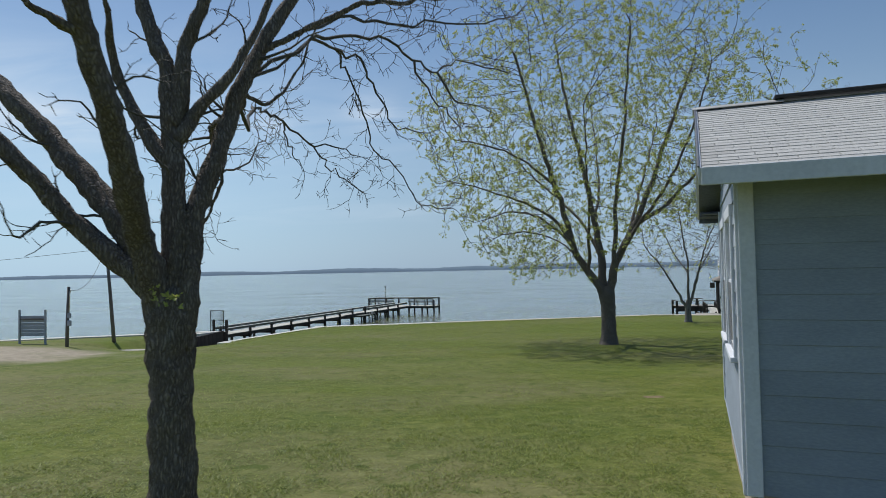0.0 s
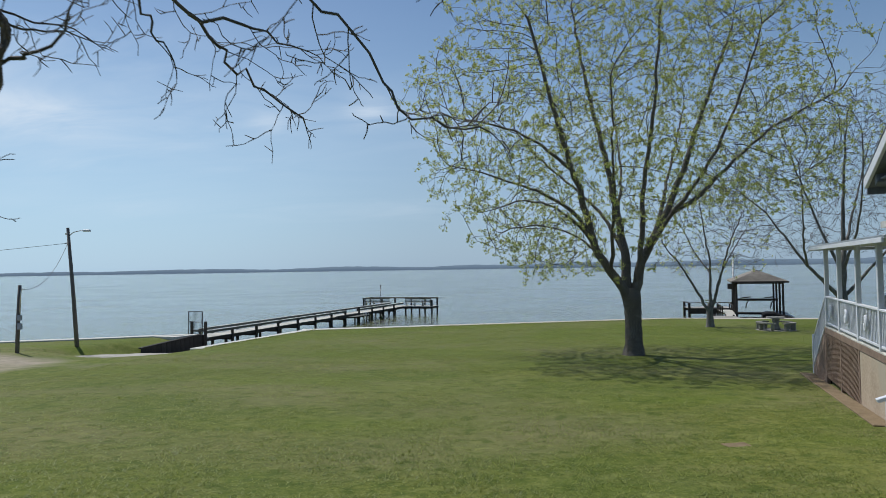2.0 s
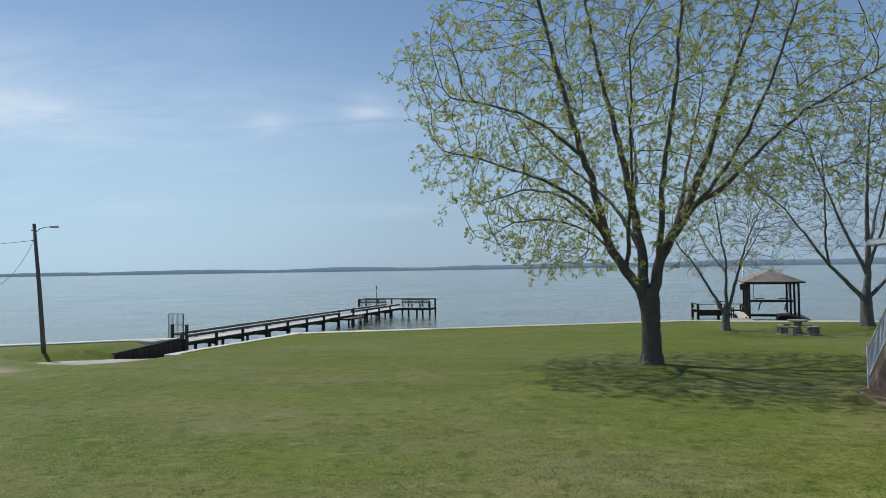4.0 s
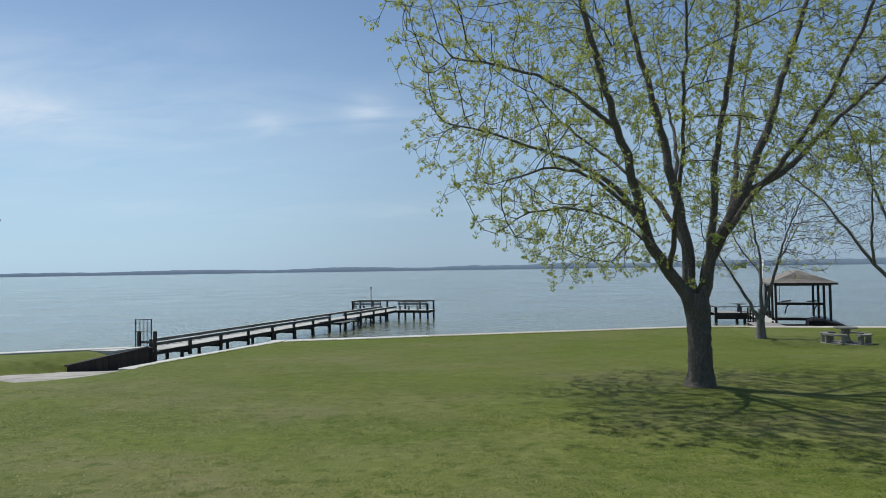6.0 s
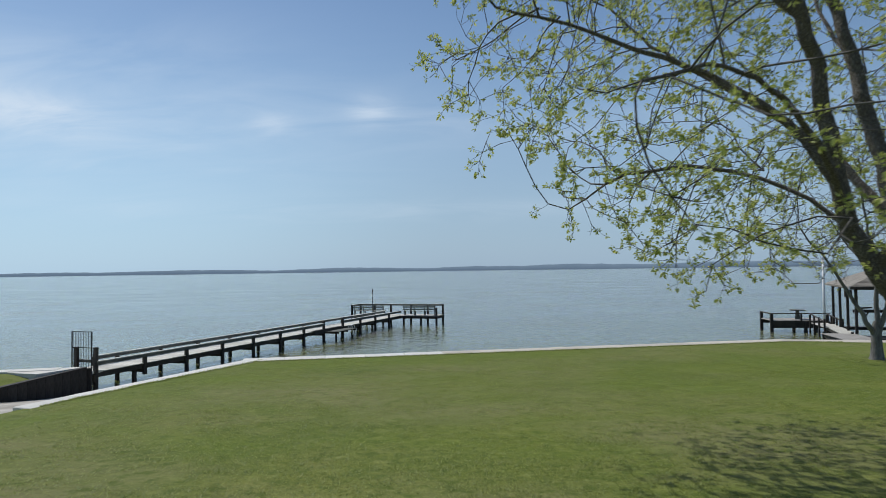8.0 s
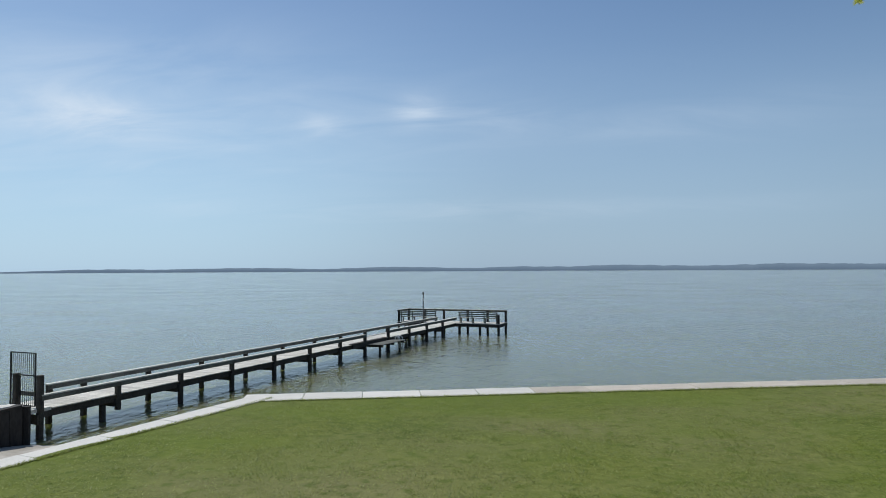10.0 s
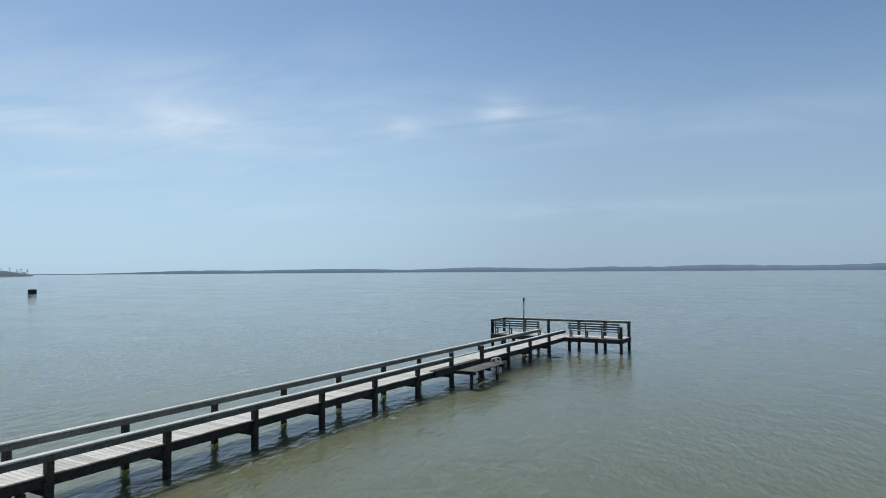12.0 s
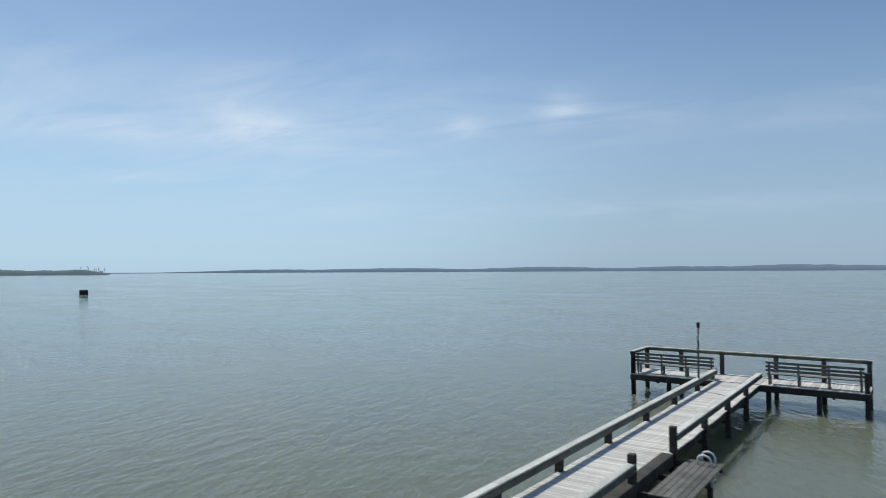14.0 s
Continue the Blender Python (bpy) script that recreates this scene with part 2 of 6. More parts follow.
def lawn_material():
    m = bpy.data.materials.new("lawn")
    m.use_nodes = True
    t = m.node_tree
    p = t.nodes["Principled BSDF"]
    p.inputs["Roughness"].default_value = 0.9
    p.inputs["Specular IOR Level"].default_value = 0.15
    co = t.nodes.new("ShaderNodeTexCoord")

    def noise_of(scale, detail, stretch=(1, 1, 1)):
        mp = t.nodes.new("ShaderNodeMapping"); mp.inputs["Scale"].default_value = stretch
        t.links.new(co.outputs["Object"], mp.inputs[0])
        n = t.nodes.new("ShaderNodeTexNoise"); n.inputs["Scale"].default_value = scale; n.inputs["Detail"].default_value = detail
        t.links.new(mp.outputs[0], n.inputs["Vector"])
        return n.outputs[0]

    def ranged(sock, lo, hi, a=0.0, b=1.0):
        r = t.nodes.new("ShaderNodeMapRange")
        for i, v in ((1, lo), (2, hi), (3, a), (4, b)):
            r.inputs[i].default_value = v
        t.links.new(sock, r.inputs[0])
        return r.outputs[0]

    def mixed(fac, a, b):
        x = t.nodes.new("ShaderNodeMix"); x.data_type = "RGBA"
        t.links.new(fac, x.inputs[0])
        for i, v in ((6, a), (7, b)):
            if isinstance(v, tuple):
                x.inputs[i].default_value = (*v, 1)
            else:
                t.links.new(v, x.inputs[i])
        return x.outputs[2]

    grain = noise_of(28, 4)
    c = mixed(ranged(grain, 0.3, 0.7), LAWN_DARK, LAWN_LIGHT)
    c = mixed(ranged(noise_of(0.22, 6), 0.42, 0.66, 0.0, 0.62), c, LAWN_YELLOW)
    c = mixed(ranged(noise_of(1.1, 6), 0.5, 0.72, 0.0, 0.28), c, LAWN_DRY)
    c = mixed(ranged(noise_of(1.7, 6), 0.5, 0.72, 0.0, 0.4), c, LAWN_DEEP)
    c = mixed(ranged(noise_of(8.5, 6), 0.46, 0.66, 0.0, 0.75), c, LAWN_DEEP)
    c = mixed(ranged(noise_of(60, 4), 0.54, 0.72, 0.0, 0.58), c, LAWN_PALE)
    c = mixed(ranged(noise_of(0.11, 5, (1, 1.5, 1)), 0.43, 0.6, 0.0, 0.62), c, LAWN_WORN)
    c = mixed(ranged(noise_of(0.17, 5, (0.8, 1.6, 1.7)), 0.5, 0.66, 0.0, 0.6), c, LAWN_LUSH)
    c = mixed(ranged(noise_of(3.1, 5), 0.53, 0.66, 0.0, 0.7), c, LAWN_DEEP)
    c = mixed(ranged(noise_of(2.3, 6, (1, 1.4, 1)), 0.54, 0.68, 0.0, 0.22), c, LAWN_PALE)
    # damp, greener ground along the lake
    sep = t.nodes.new("ShaderNodeSeparateXYZ")
    t.links.new(co.outputs["Object"], sep.inputs[0])
    damp = t.nodes.new("ShaderNodeMath"); damp.operation = "MULTIPLY"
    t.links.new(ranged(sep.outputs[1], 29.0, 43.0), damp.inputs[0]); t.links.new(ranged(noise_of(0.3, 5, (0.6, 1.4, 1)), 0.3, 0.6, 0.1, 0.5), damp.inputs[1])
    c = mixed(damp.outputs[0], c, LAWN_LUSH)
    # bare earth of the track beside the poles
    ex = t.nodes.new("ShaderNodeMath"); ex.operation = "MULTIPLY_ADD"; ex.inputs[1].default_value = -1 / 10.5; ex.inputs[2].default_value = -25.8 / 10.5
    t.links.new(sep.outputs[0], ex.inputs[0])
    ey = t.nodes.new("ShaderNodeMath"); ey.operation = "MULTIPLY_ADD"; ey.inputs[1].default_value = 1 / 6.0; ey.inputs[2].default_value = -30.8 / 6.0
    t.links.new(sep.outputs[1], ey.inputs[0])
    sq = []
    for e in (ex, ey):
        s = t.nodes.new("ShaderNodeMath"); s.operation = "POWER"; s.inputs[1].default_value = 2
        a = t.nodes.new("ShaderNodeMath"); a.operation = "ABSOLUTE"
        t.links.new(e.outputs[0], a.inputs[0]); t.links.new(a.outputs[0], s.inputs[0]); sq.append(s)
    dd = t.nodes.new("ShaderNodeMath"); dd.operation = "ADD"
    t.links.new(sq[0].outputs[0], dd.inputs[0]); t.links.new(sq[1].outputs[0], dd.inputs[1])
    dn = t.nodes.new("ShaderNodeMath"); dn.operation = "MULTIPLY_ADD"; dn.inputs[1].default_value = 1.6
    t.links.new(noise_of(0.35, 6), dn.inputs[0]); t.links.new(dd.outputs[0], dn.inputs[2])
    c = mixed(ranged(dn.outputs[0], 1.35, 2.1, 1.0, 0.0), c, mixed(ranged(noise_of(3, 6), 0.35, 0.7), (0.37, 0.32, 0.245), (0.27, 0.235, 0.175)))
    t.links.new(c, p.inputs["Base Color"])
    bp = t.nodes.new("ShaderNodeBump"); bp.inputs["Strength"].default_value, bp.inputs["Distance"].default_value = 0.6, 0.04
    t.links.new(noise_of(16, 5), bp.inputs["Height"]); t.links.new(bp.outputs[0], p.inputs["Normal"])
    return m


def water_material():
    m = bpy.data.materials.new("lake_water")
    m.use_nodes = True
    t = m.node_tree
    p = t.nodes["Principled BSDF"]
    p.inputs["Roughness"].default_value = 0.16
    p.inputs["IOR"].default_value = 1.33
    # sunlight scatters below the surface, so shadows on the lake are soft
    p.inputs["Subsurface Weight"].default_value = 1.0
    p.inputs["Subsurface Radius"].default_value = (0.9, 1.0, 0.5)
    p.inputs["Subsurface Scale"].default_value = 3.0
    co = t.nodes.new("ShaderNodeTexCoord")
    h = []
    for scale, stretch, rot in ((1.6, (1.0, 0.5, 1), 28), (4.4, (1.0, 0.55, 1), 20), (0.05, (1, 1.6, 1), 8)):
        mp = t.nodes.new("ShaderNodeMapping"); mp.inputs["Scale"].default_value = stretch; mp.inputs["Rotation"].default_value = (0, 0, radians(rot))
        t.links.new(co.outputs["Object"], mp.inputs[0])
        n = t.nodes.new("ShaderNodeTexNoise"); n.inputs["Scale"].default_value = scale; n.inputs["Detail"].default_value = 3
        t.links.new(mp.outputs[0], n.inputs["Vector"]); h.append(n)
    ad = t.nodes.new("ShaderNodeMath"); ad.operation = "MULTIPLY_ADD"; ad.inputs[1].default_value = 0.45
    t.links.new(h[1].outputs[0], ad.inputs[0]); t.links.new(h[0].outputs[0], ad.inputs[2])
    bp = t.nodes.new("ShaderNodeBump"); bp.inputs["Strength"].default_value, bp.inputs["Distance"].default_value = 0.7, 0.085
    t.links.new(ad.outputs[0], bp.inputs["Height"]); t.links.new(bp.outputs[0], p.inputs["Normal"])
    mix = t.nodes.new("ShaderNodeMix"); mix.data_type = "RGBA"
    mix.inputs[6].default_value, mix.inputs[7].default_value = (*WATER_A, 1), (*WATER_B, 1)
    r = t.nodes.new("ShaderNodeMapRange"); r.inputs[1].default_value, r.inputs[2].default_value = 0.35, 0.65
    t.links.new(h[2].outputs[0], r.inputs[0]); t.links.new(r.outputs[0], mix.inputs[0])
    # silty shallows along the wall
    sep = t.nodes.new("ShaderNodeSeparateXYZ")
    t.links.new(co.outputs["Object"], sep.inputs[0])
    off = t.nodes.new("ShaderNodeMath"); off.operation = "MULTIPLY_ADD"; off.inputs[1].default_value = -0.21
    t.links.new(sep.outputs[0], off.inputs[0]); t.links.new(sep.outputs[1], off.inputs[2])
    sh = t.nodes.new("ShaderNodeMapRange"); sh.interpolation_type = "SMOOTHSTEP"
    sh.inputs[1].default_value, sh.inputs[2].default_value, sh.inputs[3].default_value, sh.inputs[4].default_value = 54.0, 98.0, 1.0, 0.0
    t.links.new(off.outputs[0], sh.inputs[0])
    silt = t.nodes.new("ShaderNodeMix"); silt.data_type = "RGBA"
    silt.inputs[7].default_value = (0.142, 0.152, 0.085, 1)
    t.links.new(sh.outputs[0], silt.inputs[0]); t.links.new(mix.outputs[2], silt.inputs[6])
    t.links.new(silt.outputs[2], p.inputs["Base Color"])
    rr = t.nodes.new("ShaderNodeMapRange"); rr.inputs[1].default_value, rr.inputs[2].default_value = 0.35, 0.7
    rr.inputs[3].default_value, rr.inputs[4].default_value = 0.09, 0.15
    t.links.new(h[2].outputs[0], rr.inputs[0]); t.links.new(rr.outputs[0], p.inputs["Roughness"])
    return m


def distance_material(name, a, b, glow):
    """Far land with its haze painted in: a bluish base and an even glow."""
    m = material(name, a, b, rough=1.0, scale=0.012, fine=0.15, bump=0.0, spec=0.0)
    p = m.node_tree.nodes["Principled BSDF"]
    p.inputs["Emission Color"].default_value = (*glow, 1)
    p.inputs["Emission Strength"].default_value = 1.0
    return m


LAWN_WORN, LAWN_LUSH = (0.19, 0.172, 0.085), (0.11, 0.15, 0.016)
LAWN_PALE, LAWN_DEEP = (0.3, 0.31, 0.1), (0.056, 0.086, 0.01)
LAWN_DARK, LAWN_LIGHT, LAWN_YELLOW, LAWN_DRY = (0.056, 0.088, 0.011), (0.136, 0.164, 0.03), (0.168, 0.174, 0.037), (0.23, 0.2, 0.09)
WATER_A, WATER_B = (0.134, 0.15, 0.116), (0.154, 0.165, 0.12)
LAWN = lawn_material()
WATER = water_material()
BARK = bark_material("bark", (0.1, 0.084, 0.07), (0.15, 0.128, 0.107), (0.33, 0.285, 0.24), (0.35, 0.325, 0.285))
BARK_M = bark_material("lawn_tree_bark", (0.1, 0.088, 0.076), (0.15, 0.132, 0.114), (0.33, 0.298, 0.26), (0.34, 0.325, 0.29), 0.8)
BARK_B = material("bark_grey", (0.095, 0.088, 0.08), (0.25, 0.24, 0.225), rough=0.95, scale=2.5, fine=14, bump=0.8, depth=0.03, stretch=(1, 1, 0.25))
TWIG = material("twig", (0.06, 0.056, 0.052), (0.145, 0.135, 0.12), rough=0.9, scale=1.0, fine=8, bump=0.2)
LEAF = leaf_material("young_leaf", (0.34, 0.41, 0.09), (0.68, 0.68, 0.22))
GRASS = leaf_material("grass_blade", (0.1, 0.152, 0.017), (0.35, 0.385, 0.093))
CONCRETE = material("concrete", (0.51, 0.5, 0.455), (0.64, 0.625, 0.575), rough=0.9, scale=0.9, fine=22, bump=0.2, spot=(0.5, 0.475, 0.42), vary=0.07)
TAN_CONCRETE = material("tan_concrete", (0.38, 0.345, 0.29), (0.52, 0.48, 0.41), rough=0.9, scale=1.1, fine=24, bump=0.3, spot=(0.34, 0.31, 0.26), vary=0.09)
CONCRETE_OLD = material("old_concrete", (0.3, 0.28, 0.24), (0.5, 0.47, 0.42), rough=0.92, scale=1.4, fine=26, bump=0.4, spot=(0.27, 0.25, 0.21))
DARK_CONCRETE = material("dark_concrete", (0.22, 0.205, 0.175), (0.4, 0.375, 0.33), rough=0.92, scale=2.4, fine=26, bump=0.4, spot=(0.2, 0.2, 0.16))
TIMBER = material("weathered_timber", (0.058, 0.06, 0.05), (0.16, 0.162, 0.14), rough=0.85, scale=1.6, fine=18, bump=0.4, stretch=(1, 1, 1), vary=0.2)
PLANK = material("deck_plank", (0.38, 0.375, 0.33), (0.72, 0.705, 0.64), rough=0.85, scale=2.2, fine=30, bump=0.35, stretch=(0.4, 2, 1), spot=(0.46, 0.445, 0.4), vary=0.2)
BENCH = material("bench_timber", (0.1, 0.105, 0.09), (0.24, 0.24, 0.21), rough=0.85, scale=1.8, fine=22, bump=0.4, vary=0.15)
RAIL = material("rail_timber", (0.36, 0.365, 0.32), (0.68, 0.68, 0.61), rough=0.8, scale=2.0, fine=26, bump=0.35, stretch=(2, 0.4, 1), vary=0.12)
PILE = material("dark_pile", (0.022, 0.02, 0.017), (0.075, 0.066, 0.055), rough=0.85, scale=2.0, fine=20, bump=0.4, vary=0.2)
TAR = material("tarred_wall", (0.012, 0.011, 0.01), (0.045, 0.04, 0.036), rough=0.8, scale=1.2, fine=16, bump=0.5, stretch=(1, 1, 0.3), vary=0.2)
IRON = material("black_iron", (0.014, 0.014, 0.015), (0.03, 0.03, 0.03), rough=0.5, metal=0.3, scale=6, fine=60, bump=0.1)
STEEL = material("galvanised_steel", (0.45, 0.46, 0.47), (0.62, 0.63, 0.64), rough=0.35, metal=0.9, scale=5, fine=60, bump=0.1)
PLASTIC = material("white_plastic", (0.72, 0.72, 0.7), (0.82, 0.82, 0.8), rough=0.4, scale=5, fine=50, bump=0.05)
SIDING = material("blue_grey_siding", (0.25, 0.29, 0.345), (0.325, 0.37, 0.43), rough=0.75, scale=1.3, fine=24, bump=0.12, stretch=(1.0, 1.0, 3.0), spot=(0.255, 0.29, 0.345), vary=0.06)
TRIM = material("white_trim", (0.58, 0.605, 0.65), (0.71, 0.735, 0.78), rough=0.6, scale=2.0, fine=30, bump=0.15, vary=0.04)
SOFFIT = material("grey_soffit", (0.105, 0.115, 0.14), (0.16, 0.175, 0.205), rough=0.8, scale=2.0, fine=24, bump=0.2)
SHINGLE = material("grey_shingle", (0.36, 0.36, 0.345), (0.58, 0.575, 0.55), rough=0.95, scale=1.6, fine=70, bump=0.6, spot=(0.32, 0.315, 0.3), vary=0.05)
SHINGLE_B = material("brown_shingle", (0.17, 0.152, 0.128), (0.3, 0.275, 0.235), rough=0.95, scale=1.4, fine=30, bump=0.5, vary=0.1)
WALK = material("grey_walk_board", (0.2, 0.19, 0.17), (0.35, 0.33, 0.3), rough=0.85, scale=2, fine=24, bump=0.3, vary=0.15)
LATTICE = material("brown_lattice", (0.17, 0.115, 0.085), (0.29, 0.21, 0.16), rough=0.85, scale=3, fine=26, bump=0.3)
# near-black paint for sheets that stand in for shade in hollows
DARK = material("void_shade", (0.02, 0.018, 0.016), (0.04, 0.035, 0.03), rough=1.0, scale=2, fine=12, bump=0.2)
SIGN = material("grey_board", (0.28, 0.31, 0.345), (0.42, 0.455, 0.5), rough=0.8, scale=1.5, fine=14, bump=0.2, stretch=(0.4, 1, 2.5), vary=0.06)
POLE = material("pole_wood", (0.09, 0.084, 0.078), (0.2, 0.187, 0.175), rough=0.9, scale=2, fine=18, bump=0.4, stretch=(2, 2, 0.25))
RUBBER = material("black_rubber", (0.015, 0.015, 0.016), (0.03, 0.03, 0.03), rough=0.6, scale=4, fine=30, bump=0.1)
TARP = material("black_cover", (0.014, 0.014, 0.015), (0.03, 0.03, 0.031), rough=0.95, spec=0.15, scale=1.5, fine=9, bump=0.4, depth=0.03)
# air haze is put into these colours and their emission
FAR = distance_material("far_shore_painted_haze", (0.035, 0.048, 0.055), (0.065, 0.08, 0.085), (0.12, 0.168, 0.23))
NEAR_FAR = distance_material("near_shore_painted_haze", (0.045, 0.06, 0.05), (0.075, 0.09, 0.075), (0.1, 0.13, 0.155))
BLIND = material("blind", (0.74, 0.74, 0.72), (0.84, 0.84, 0.82), rough=0.6, scale=4, fine=40, bump=0.05)
ROOM = material("dark_room", (0.1, 0.105, 0.11), (0.16, 0.165, 0.17), rough=0.9, scale=1, fine=8, bump=0.05)
SCREEN = material("insect_screen", (0.1, 0.11, 0.12), (0.16, 0.17, 0.18), rough=0.9, scale=3, fine=60, bump=0.1)
st = SCREEN.node_tree
s_mix = st.nodes.new("ShaderNodeMixShader")
s_mix.inputs[0].default_value = 0.42
st.links.new(st.nodes.new("ShaderNodeBsdfTransparent").outputs[0], s_mix.inputs[1])
st.links.new(st.nodes["Principled BSDF"].outputs[0], s_mix.inputs[2])
st.links.new(s_mix.outputs[0], st.nodes["Material Output"].inputs[0])
GLASS = bpy.data.materials.new("window_glass")
GLASS.use_nodes = True
gp = GLASS.node_tree.nodes["Principled BSDF"]
gp.inputs["Base Color"].default_value = (0.9, 0.94, 0.95, 1)
gp.inputs["Roughness"].default_value, gp.inputs["IOR"].default_value, gp.inputs["Transmission Weight"].default_value = 0.02, 1.5, 1.0


# ---- mesh tools ----
class Geo:
    """Vertices and faces gathered for one mesh."""

    def __init__(self):
        self.v, self.f = [], []

    def add(self, verts, faces):
        k = len(self.v)
        self.v.extend(verts)
        self.f.extend(tuple(i + k for i in q) for q in faces)
        return self

    def box(self, c, s, m=None, b=0.008):
        """A box of size s round c, with chamfered edges."""
        hx, hy, hz = (q / 2 for q in s)
        b = min(b, hx * 0.5, hy * 0.5, hz * 0.5)
        vs, at = [], {}
        for i in (-1, 1):
            for j in (-1, 1):
                for k in (-1, 1):
                    for ax in range(3):
                        h = [hx - b, hy - b, hz - b]
                        h[ax] += b
                        at[i, j, k, ax] = len(vs)
                        vs.append(Vector((c[0] + i * h[0], c[1] + j * h[1], c[2] + k * h[2])))
        fs = []
        for ax in range(3):
            o, q = [(1, 2), (2, 0), (0, 1)][ax]
            for sgn in (-1, 1):
                ring = []
                for e, g in ((-1, -1), (1, -1), (1, 1), (-1, 1)):
                    key = [0, 0, 0]
                    key[ax], key[o], key[q] = sgn, e, g
                    ring.append(at[(*key, ax)])
                fs.append(tuple(ring if sgn > 0 else ring[::-1]))
            for e in (-1, 1):
                for g in (-1, 1):
                    a, d = [0, 0, 0], [0, 0, 0]
                    a[ax], a[o], a[q] = -1, e, g
                    d[ax], d[o], d[q] = 1, e, g
                    quad = [at[(*a, o)], at[(*d, o)], at[(*d, q)], at[(*a, q)]]
                    fs.append(tuple(quad if e * g < 0 else quad[::-1]))
        for i in (-1, 1):
            for j in (-1, 1):
                for k in (-1, 1):
                    tri = [at[i, j, k, 0], at[i, j, k, 1], at[i, j, k, 2]]
                    fs.append(tuple(tri if i * j * k > 0 else tri[::-1]))
        if m is not None:
            vs = [m @ q for q in vs]
        return self.add([tuple(q) for q in vs], fs)

    def beam(self, p, q, w, h, b=0.006):
        """A timber w wide and h high from p to q."""
        p, q = Vector(p), Vector(q)
        d = q - p
        y = d.normalized()
        x = y.cross(Vector((0, 0, 1)))
        x = Vector((1, 0, 0)) if x.length < 1e-4 else x.normalized()
        z = x.cross(y)
        m = Matrix((x, y, z)).transposed().to_4x4()
        m.translation = (p + q) / 2
        return self.box((0, 0, 0), (w, d.length, h), m, b)

    def tube(self, pts, radii, n=8, cap=True):
        """A round bar through pts."""
        pts = [Vector(p) for p in pts]
        side = None
        k = len(self.v)
        for i, p in enumerate(pts):
            d = (pts[min(i + 1, len(pts) - 1)] - pts[max(i - 1, 0)]).normalized()
            if side is None:
                side = d.cross(Vector((0.31, 0.87, 0.13)))
            side = (side - d * side.dot(d)).normalized()
            up = d.cross(side)
            r = radii[i] if hasattr(radii, "__len__") else radii
            for j in range(n):
                a = 2 * math.pi * j / n
                self.v.append(tuple(p + side * (r * math.cos(a)) + up * (r * math.sin(a))))
        for i in range(len(pts) - 1):
            for j in range(n):
                a, b = k + i * n + j, k + i * n + (j + 1) % n
                self.f.append((a, b, b + n, a + n))
        if cap:
            self.f.append(tuple(k + j for j in range(n))[::-1])
            self.f.append(tuple(k + (len(pts) - 1) * n + j for j in range(n)))
        return self

    def prism(self, poly, z0, z1):
        """A flat polygon (anticlockwise) given thickness."""
        n = len(poly)
        fs = [tuple(range(n))[::-1], tuple(range(n, 2 * n))]
        fs += [(i, (i + 1) % n, n + (i + 1) % n, n + i) for i in range(n)]
        return self.add([(x, y, z0) for x, y in poly] + [(x, y, z1) for x, y in poly], fs)

    def mesh(self, name, mat, smooth=False):
        me = bpy.data.meshes.new(name)
        me.from_pydata(self.v, [], self.f)
        me.materials.append(mat)
        if smooth:
            me.polygons.foreach_set("use_smooth", [True] * len(me.polygons))
        me.update()
        return me


def part(name, geo, mat, parent, label="", smooth=False):
    ob = new(name, geo if isinstance(geo, bpy.types.Mesh) else geo.mesh(name, mat, smooth))
    ob.parent = parent
    return tagged(ob, label)


def thing(name, m, label, category, group=""):
    ob = new(name)
    ob.empty_display_size = 0.2
    ob.matrix_world = m
    return tagged(ob, label, category, group)


def solid(name, geo, mat, label, category, kind="", group="", smooth=False, m=None):
    ob = new(name, geo.mesh(name, mat, smooth))
    if m is not None:
        ob.matrix_world = m
    return tagged(ob, label, category, group, kind)


def boxed(c, s, b=0.008):
    return Geo().box(c, s, None, b)


# ---- ground, lake, far shore ----
LAKE = -1.8
PROFILE_Y = (-40, 0, 6, 11, 16, 24, 32, 38, 43, 50, 60)
PROFILE_Z = (1.75, 1.4, 1.25, 1.02, 0.7, 0.33, 0.0, -0.23, -0.4, -0.465, -0.465)


def lawn_z(x, y):
    z = np.interp(y, PROFILE_Y, PROFILE_Z)
    dip = 0.4 * np.exp(-((x + 16.8) / 3.6) ** 2 - ((y - 39.4) / 3.0) ** 2)
    return z + 0.035 * np.clip((48 - y) / 10, 0.1, 1) * np.sin(x * 0.31 + 0.7) * np.cos(y * 0.23) + 0.25 * np.clip((-x - 17) / 3, 0, 1) * np.clip((45 - y) / 6, 0, 1) - 0.012 * np.clip(-x - 8, 0, 14) - dip


WALL_A, WALL_K, WALL_M, WALL_B = (-12.75, 41.0), (-9.35, 50.35), (17.5, 56.0), (70.0, 45.5)
SLIP_A, SLIP_B = (-18.4, 44.5), (-16.55, 49.2)
LEFT_A, LEFT_B = (-16.7, 48.85), (-70.0, 33.0)


def wall_y(x):
    return np.interp(x, (WALL_K[0], WALL_M[0], WALL_B[0], 4700), (WALL_K[1], WALL_M[1], WALL_B[1], -900))


def slip_right(y):
    return WALL_A[0] + (WALL_K[0] - WALL_A[0]) * (y - WALL_A[1]) / (WALL_K[1] - WALL_A[1])


def slip_left(y):
    return SLIP_A[0] + (SLIP_B[0] - SLIP_A[0]) * (y - SLIP_A[1]) / (SLIP_B[1] - SLIP_A[1])


def left_y(x):
    return LEFT_A[1] + (LEFT_B[1] - LEFT_A[1]) * (x - LEFT_A[0]) / (LEFT_B[0] - LEFT_A[0])


